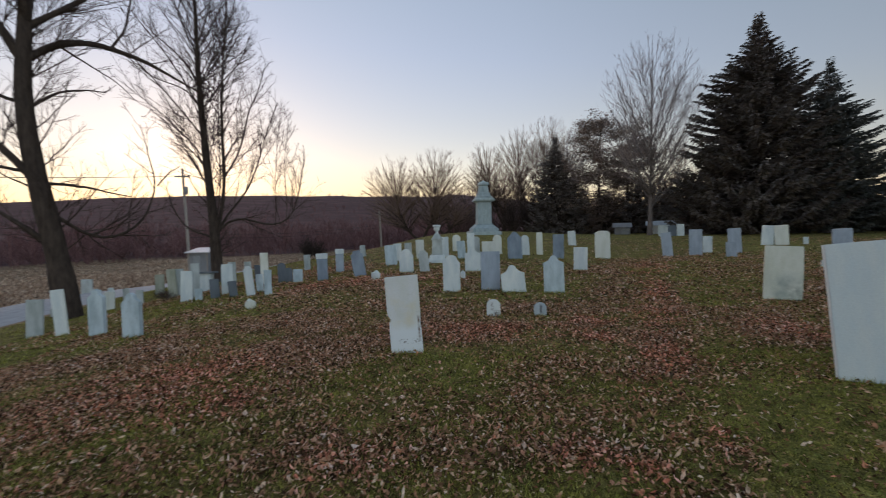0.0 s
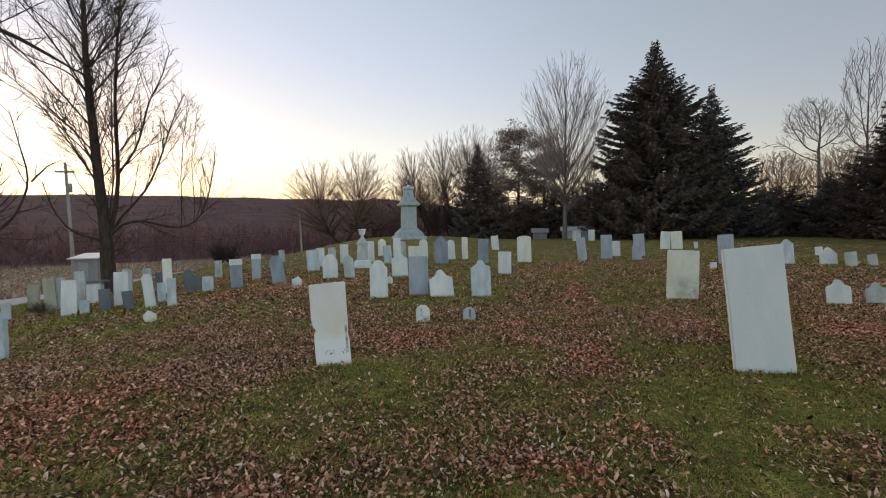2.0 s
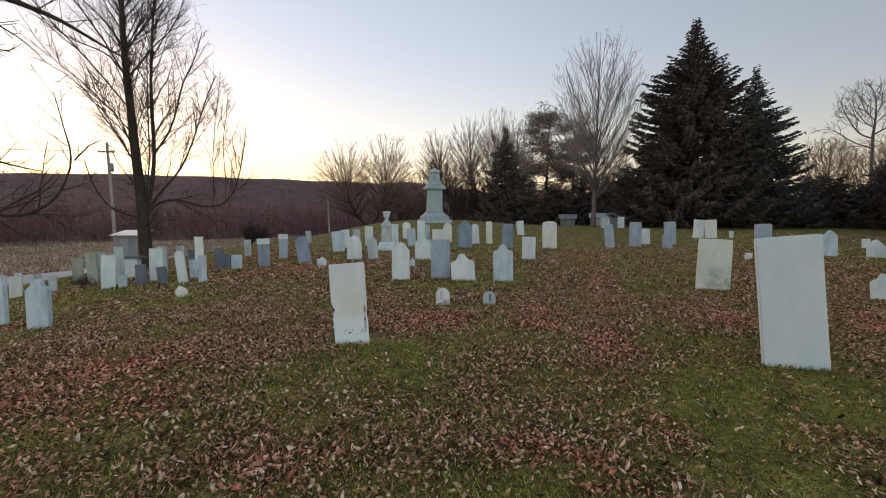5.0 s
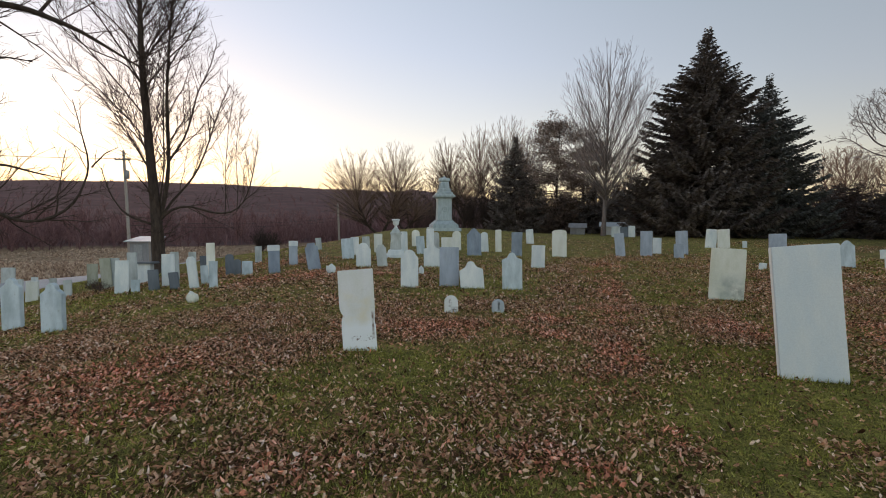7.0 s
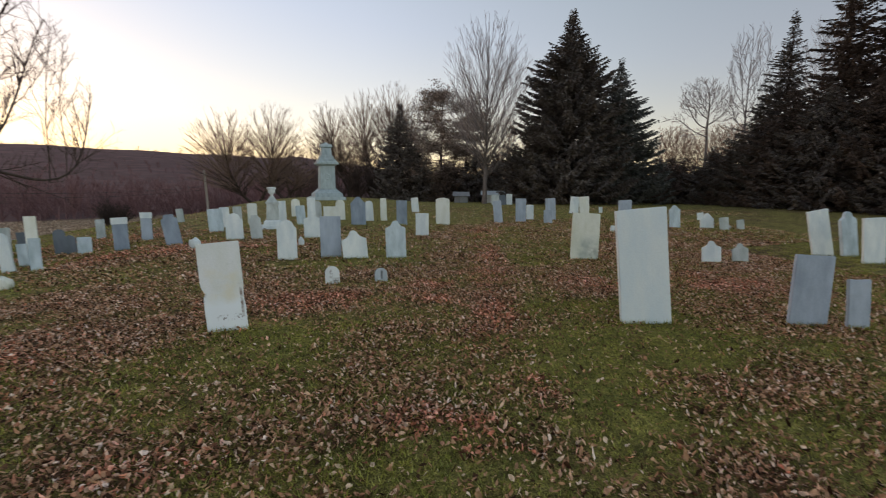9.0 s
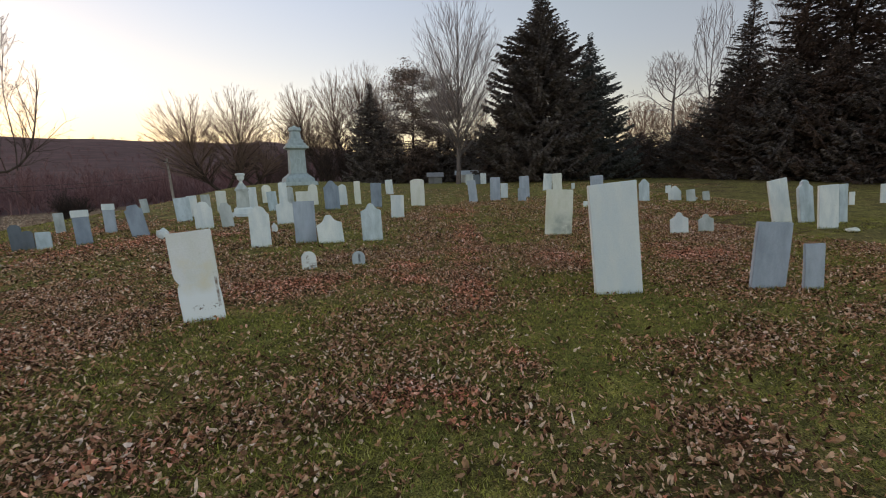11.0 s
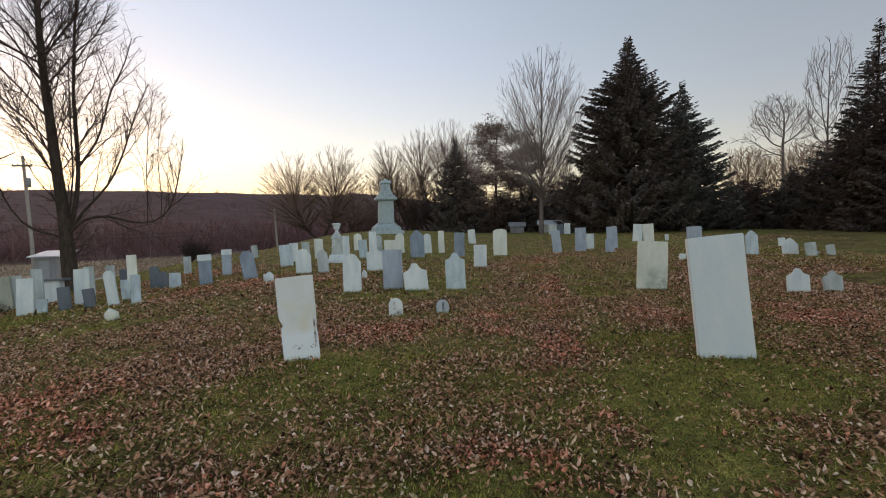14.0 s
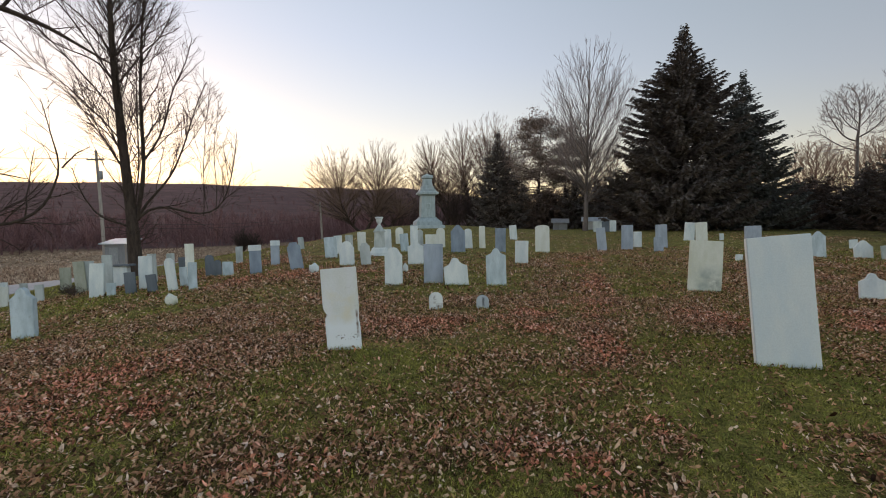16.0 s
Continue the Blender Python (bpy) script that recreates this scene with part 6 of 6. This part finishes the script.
great_monument(3.41, 33.83)
urn_monument(-0.16, 15.45)
obelisk(-15.4, 17.2)
gravestone("slab", "white", -13.2, 16.1, 0.36, 0.72, lean=-2)
gravestone("slab", "cream", -11.5, 14.5, 0.36, 0.62, lean=2)


# ---- poles, wires and small buildings below the knoll ----
def utility_pole(x, y, height, fittings, label):
    ob = thing("utility_pole", x, y)
    v, q = tubes([(curve_path([(0, 0, -0.5), (-0.08, 0, height * 0.5), (-0.22, 0, height)], 10), np.linspace(0.17, 0.11, 10))], 10)
    mesh_ob("shaft", v, q, M_POLE, ob, smooth=True)
    if fittings:
        arm = blocks("crossarm", ob, M_POLE, [(height - 0.95, height - 0.83, 0.75, 0.75, 0.01, 0.06, 0.06)])
        arm.location = (-0.2, -0.16, 0)
        for dx in (-0.68, -0.3, 0.3, 0.68):
            o = lathe("insulator", arm, M_METAL, [(0.0, height - 0.84), (0.03, height - 0.82), (0.045, height - 0.75), (0.03, height - 0.70), (0.0, height - 0.68)], 8)
            o.location = (dx, 0, 0)
        o = lathe("transformer", ob, M_METAL, [(0.0, height - 2.75), (0.17, height - 2.72), (0.18, height - 2.0), (0.14, height - 1.92), (0.0, height - 1.9)], 14)
        o.location = (0.18, -0.2, 0)
    else:
        bm = bmesh.new()
        frustum(bm, height - 0.5, height - 0.42, 0.35, 0.35, 0.01, 0.04, 0.04)
        part("crossarm", bm, M_POLE, ob).location = (-0.22, -0.13, 0)
    return tagged(ob, label, "utility pole")


def wire(p, q, sag):
    s = np.linspace(0, 1, 26)
    pts = np.array(p)[None] * (1 - s[:, None]) + np.array(q)[None] * s[:, None]
    pts[:, 2] -= sag * 4 * s * (1 - s)
    v, f = tubes([(pts, np.full(26, 0.018))], 4)
    tagged(mesh_ob("power_wire", v, f, M_DARKWOOD), "thin dark overhead wire slung between poles", "wire", "overhead wires")


utility_pole(-26.43, 44.78, 11.1, True, "grey wooden utility pole with crossarm and transformer")
utility_pole(-8.24, 59.43, 6.6, False, "slim grey wooden utility pole beyond the knoll")
zt = float(ground_z(-26.43, 44.78)) + 10.3
zs = float(ground_z(-8.24, 59.43)) + 6.2
for dx in (-0.68, 0.68):
    wire((-26.6 + dx, 44.6, zt), (-70 + dx, 20, zt + 2), 1.5)
wire((-26.2, 44.6, zt - 6.4), (-8.4, 59.3, zs - 1.9), 0.5)
wire((-26.2, 44.6, zt - 6.0), (-8.4, 59.3, zs - 1.5), 0.5)


def shed(x, y, w, d, h, turn, label, wall, roof):
    ob = thing("shed", x, y, turn=turn)
    blocks("wall", ob, wall, [(-0.2, h, w / 2, w / 2, 0.01, d / 2, d / 2)])
    bm = bmesh.new()
    vs = [bm.verts.new(c_) for c_ in ((-w / 2 - 0.2, -d / 2 - 0.25, h), (w / 2 + 0.2, -d / 2 - 0.25, h), (w / 2 + 0.2, d / 2 + 0.25, h), (-w / 2 - 0.2, d / 2 + 0.25, h), (-w / 2 - 0.2, 0, h + 0.45), (w / 2 + 0.2, 0, h + 0.45))]
    for f in ((0, 1, 5, 4), (2, 3, 4, 5), (0, 4, 3), (1, 2, 5), (3, 2, 1, 0)):
        bm.faces.new([vs[i] for i in f])
    part("roof", bm, roof, ob)
    bm = bmesh.new()
    frustum(bm, 0.0, h * 0.8, 0.4, 0.4, 0.005, 0.02, 0.02)
    part("door", bm, M_METAL, ob).location = (w * 0.2, -d / 2 - 0.015, 0)
    return tagged(ob, label, "shed")


def roadside_shelter(x, y, w, d, h, turn):
    """A small boarded shelter: corner posts, board walls with a doorway frame, and a pale roof that slopes to the front."""
    ob = thing("roadside_shelter", x, y, turn=turn)
    for sx in (-1, 1):
        for sy in (-1, 1):
            blocks("post", ob, M_POLE, [(-0.2, h + 0.13 * sy, 0.06, 0.06, 0.006)]).location = (sx * (w / 2 - 0.06), sy * (d / 2 - 0.06), 0)
    k = 8
    for i in range(k):
        zc = (h - 0.12) * (i + 0.5) / k
        for nm, cx, cy, hx, hy in (("side_board", -w / 2 + 0.03, 0, 0.015, d / 2 - 0.12), ("side_board", w / 2 - 0.03, 0, 0.015, d / 2 - 0.12), ("back_board", 0, d / 2 - 0.03, w / 2 - 0.12, 0.015), ("front_board", 0, -d / 2 + 0.03, w / 2 - 0.12, 0.015)):
            blocks(nm, ob, M_SIDING, [(zc - h / k * 0.45, zc + h / k * 0.45, hx, hx, 0.004, hy, hy)]).location = (cx, cy, 0)
    door = blocks("door", ob, M_METAL, [(0.05, h - 0.45, 0.36, 0.36, 0.006, 0.02, 0.02)])
    door.location = (-0.1, -d / 2 - 0.01, 0)
    roof = blocks("roof", ob, M_ROOF, [(0, 0.08, w / 2 + 0.24, w / 2 + 0.24, 0.01, d / 2 + 0.28, d / 2 + 0.28)])
    roof.matrix_basis = pose(0, 0, h + 0.02, 9, 0, 0)
    return tagged(ob, "small grey boarded roadside shelter with a pale sloping roof", "shelter")


roadside_shelter(-23.2, 41.6, 1.9, 1.7, 2.5, -4)
shed(*at(23.1, 47), 1.4, 1.4, 0.72, -20, "grey low shed under the trees", M_SIDING, M_SIDING)
shed(*at(27.6, 48), 2.8, 1.8, 0.85, -24, "long pale low shed under the trees", M_WHITE, M_ROOF)



# ---- grass and fallen leaves ----
def scatter(rng, count, x0, x1, y0, y1, keep):
    x, y = rng.uniform(x0, x1, count), rng.uniform(y0, y1, count)
    k = rng.random(count) < keep(x, y)
    return x[k], y[k]


def in_view(x, y):
    az = np.degrees(np.arctan2(x, y))
    return (az > -62) & (az < 84)


def grass_field():
    rng = np.random.default_rng(3)
    parts = []
    for n_, x0, x1, y0, y1, hgt, wd in ((340000, -5, 11, 0.3, 5.0, 0.030, 0.004), (150000, -11, 16, 5.0, 14.0, 0.034, 0.007), (80000, -16.5, -4, 7.0, 26.0, 0.042, 0.010)):
        x, y = scatter(rng, n_, x0, x1, y0, y1, lambda a, c_: in_view(a, c_) * (0.35 + 0.65 * patch_noise(a * 1.4 + 3, c_ * 1.4, 12)) * (1.15 - 0.7 * litter(a, c_)))
        z = ground_z(x, y)
        a = rng.uniform(0, 6.283, len(x))
        tilt = rng.uniform(0.3, 1.8, len(x))
        h = hgt * rng.uniform(0.45, 1.3, len(x)) * (0.6 + 0.8 * patch_noise(x * 0.9, y * 0.9, 21))
        w = wd * rng.uniform(0.6, 1.3, len(x))
        ca, sa = np.cos(a), np.sin(a)
        base = np.stack([x, y, z - 0.004], -1)
        sd = np.stack([-sa * w, ca * w, 0 * x], -1)
        tip = base + np.stack([ca * h * tilt, sa * h * tilt, h], -1)
        parts.append(np.stack([base - sd, base + sd, tip], 1))
    for gx0, gy0, wide, turn in TUFTS:
        n_ = int(260 * wide / 0.5)
        c_, s_ = math.cos(radians(turn)), math.sin(radians(turn))
        u, w_ = rng.uniform(-wide * 0.6, wide * 0.6, n_), rng.choice((-1, 1), n_) * rng.uniform(0.03, 0.10, n_)
        x, y = gx0 + u * c_ - w_ * s_, gy0 + u * s_ + w_ * c_
        a, h = rng.uniform(0, 6.283, n_), rng.uniform(0.03, 0.085, n_)
        base = np.stack([x, y, ground_z(x, y) - 0.004], -1)
        sd = np.stack([-np.sin(a), np.cos(a), 0 * a], -1) * 0.004
        tip = base + np.stack([np.cos(a) * h * 0.5, np.sin(a) * h * 0.5, h], -1)
        parts.append(np.stack([base - sd, base + sd, tip], 1))
    v = np.concatenate(parts).reshape(-1, 3)
    tagged(mesh_ob("grass", v, np.arange(len(v)).reshape(-1, 3), M_GRASS), "short patchy olive-green autumn grass", "grass", kind="stuff")


def leaf_shape(rng, fine):
    """A dry leaf, about one unit long, lightly folded along its midrib and curled at the edges."""
    if not fine:
        w, lift = rng.uniform(0.14, 0.36), rng.uniform(0.05, 0.42)
        v = np.array([(0, -0.5, rng.uniform(0, 0.2)), (w, rng.uniform(-0.15, 0.2), lift), (0, 0.5, rng.uniform(0, 0.25)), (-w, rng.uniform(-0.15, 0.2), rng.uniform(0.05, 0.3)), (0, 0, 0)])
        return v, np.array([(0, 1, 4), (1, 2, 4), (2, 3, 4), (3, 0, 4)])
    yy = np.array([-0.5, -0.2, 0.15, 0.5])
    half = np.array([0.05, 0.24, 0.21, 0.03]) * rng.uniform(0.6, 1.35, 4)
    k = len(yy)
    fold, curl, twist = rng.uniform(0.1, 1.2), rng.uniform(-0.4, 1.0), rng.normal(0, 0.4)
    mid = np.stack([rng.normal(0, 0.03, k), yy, curl * yy ** 2], -1)
    lft, rgt = mid.copy(), mid.copy()
    lft[:, 0] -= half * rng.uniform(0.7, 1.2, k)
    rgt[:, 0] += half * rng.uniform(0.7, 1.2, k)
    lft[:, 1] += rng.normal(0.05, 0.06, k)
    rgt[:, 1] += rng.normal(0.05, 0.06, k)
    lft[:, 2] += fold * half + twist * yy * half
    rgt[:, 2] += fold * half * rng.uniform(0.2, 1.0) - twist * yy * half
    v = np.concatenate([lft, mid, rgt])
    v[:, 2] += rng.normal(0, 0.05, len(v))
    f = []
    for i in range(k - 1):
        for a, c_ in ((0, k), (k, 2 * k)):
            f += [(a + i, c_ + i, c_ + i + 1), (a + i, c_ + i + 1, a + i + 1)]
    return v, np.array(f)


def place_leaves(rng, x, y, shapes, smin, smax):
    """Vertices and faces of many leaves lying at all angles on the ground."""
    vs, fs, deep, red, base = [], [], [], [], 0
    pick = rng.integers(0, len(shapes), len(x))
    for s in range(len(shapes)):
        k = pick == s
        n_ = int(k.sum())
        v, f = shapes[s]
        size = smin + (smax - smin) * rng.random(n_) ** 1.6
        a, tx, ty = rng.uniform(0, 6.283, n_), rng.normal(0, 0.58, n_), rng.normal(0, 0.58, n_)
        q = v[None] * size[:, None, None]
        X, Y, Z = q[..., 0], q[..., 1], q[..., 2]
        Z = Z + X * tx[:, None] + Y * ty[:, None]
        ca, sa = np.cos(a)[:, None], np.sin(a)[:, None]
        P = np.stack([X * ca - Y * sa + x[k][:, None], X * sa + Y * ca + y[k][:, None], Z + (ground_z(x[k], y[k]) + rng.uniform(0.006, 0.026, n_))[:, None]], -1)
        vs.append(P.reshape(-1, 3))
        fs.append((f[None] + (np.arange(n_) * len(v))[:, None, None]).reshape(-1, 3) + base)
        base += n_ * len(v)
        deep.append(np.repeat(litter(x[k], y[k]), len(v)))
        red.append(np.repeat((rng.random(n_) < 0.85 * ruddiness(x[k], y[k]) + 0.03) * 1.0, len(v)))
    return np.concatenate(vs), np.concatenate(fs), np.concatenate(deep), np.concatenate(red)


def leaf_litter():
    rng = np.random.default_rng(9)
    ob = new("fallen_leaves")
    tagged(ob, "brown, tan and dull red dry leaves scattered over grass", "leaves")
    fine = [leaf_shape(rng, True) for _ in range(16)]
    coarse = [leaf_shape(rng, False) for _ in range(8)]
    near = scatter(rng, 150000, -4.5, 10, 0.3, 3.4, lambda a, c_: in_view(a, c_) * litter(a, c_))
    next_ = scatter(rng, 215000, -7, 11, 3.4, 8.0, lambda a, c_: in_view(a, c_) * litter(a, c_))
    mid = scatter(rng, 210000, -10, 17, 8.0, 15.5, lambda a, c_: in_view(a, c_) * litter(a, c_) * 0.8)
    far = scatter(rng, 70000, -10, 24, 15.5, 30.0, lambda a, c_: in_view(a, c_) * litter(a, c_) * ease(30, 18, c_) * ease(-9, -4, a) * 0.8)
    hand = (near[1] < 2.9) & (near[0] > -1.2) & (near[0] < 2.6)
    first = np.flatnonzero(hand)[:300]
    rest = np.ones(len(near[0]), bool)
    rest[first] = False
    for (x, y), sh, a, b_ in (((near[0][rest], near[1][rest]), fine, 0.012, 0.050), (next_, coarse, 0.015, 0.054), (mid, coarse, 0.026, 0.074), (far, coarse, 0.035, 0.075)):
        v, f, deep, red = place_leaves(rng, x, y, sh, a, b_)
        drift = mesh_ob("leaf_litter", v, f, M_LEAF, ob)
        drift.data.attributes.new("litter", "FLOAT", "POINT").data.foreach_set("value", deep.astype(np.float32))
        drift.data.attributes.new("ruddy", "FLOAT", "POINT").data.foreach_set("value", red.astype(np.float32))
        tagged(drift, kind="stuff")
    meshes = []
    for v, f in fine:
        me = bpy.data.meshes.new("leaf")
        me.from_pydata(v.tolist(), [], f.tolist())
        me.materials.append(M_LEAF_ONE)
        meshes.append(me)
    for k in first:
        o = new("leaf", meshes[int(rng.integers(len(meshes)))])
        s = rng.uniform(0.026, 0.060)
        px, py = near[0][k], near[1][k]
        o.parent = ob
        o.matrix_basis = pose(px, py, float(ground_z(px, py)) + rng.uniform(0.01, 0.03), rng.normal(0, 10), rng.normal(0, 10), rng.uniform(0, 360)) @ Matrix.Diagonal((s, s, s, 1))


grass_field()
leaf_litter()
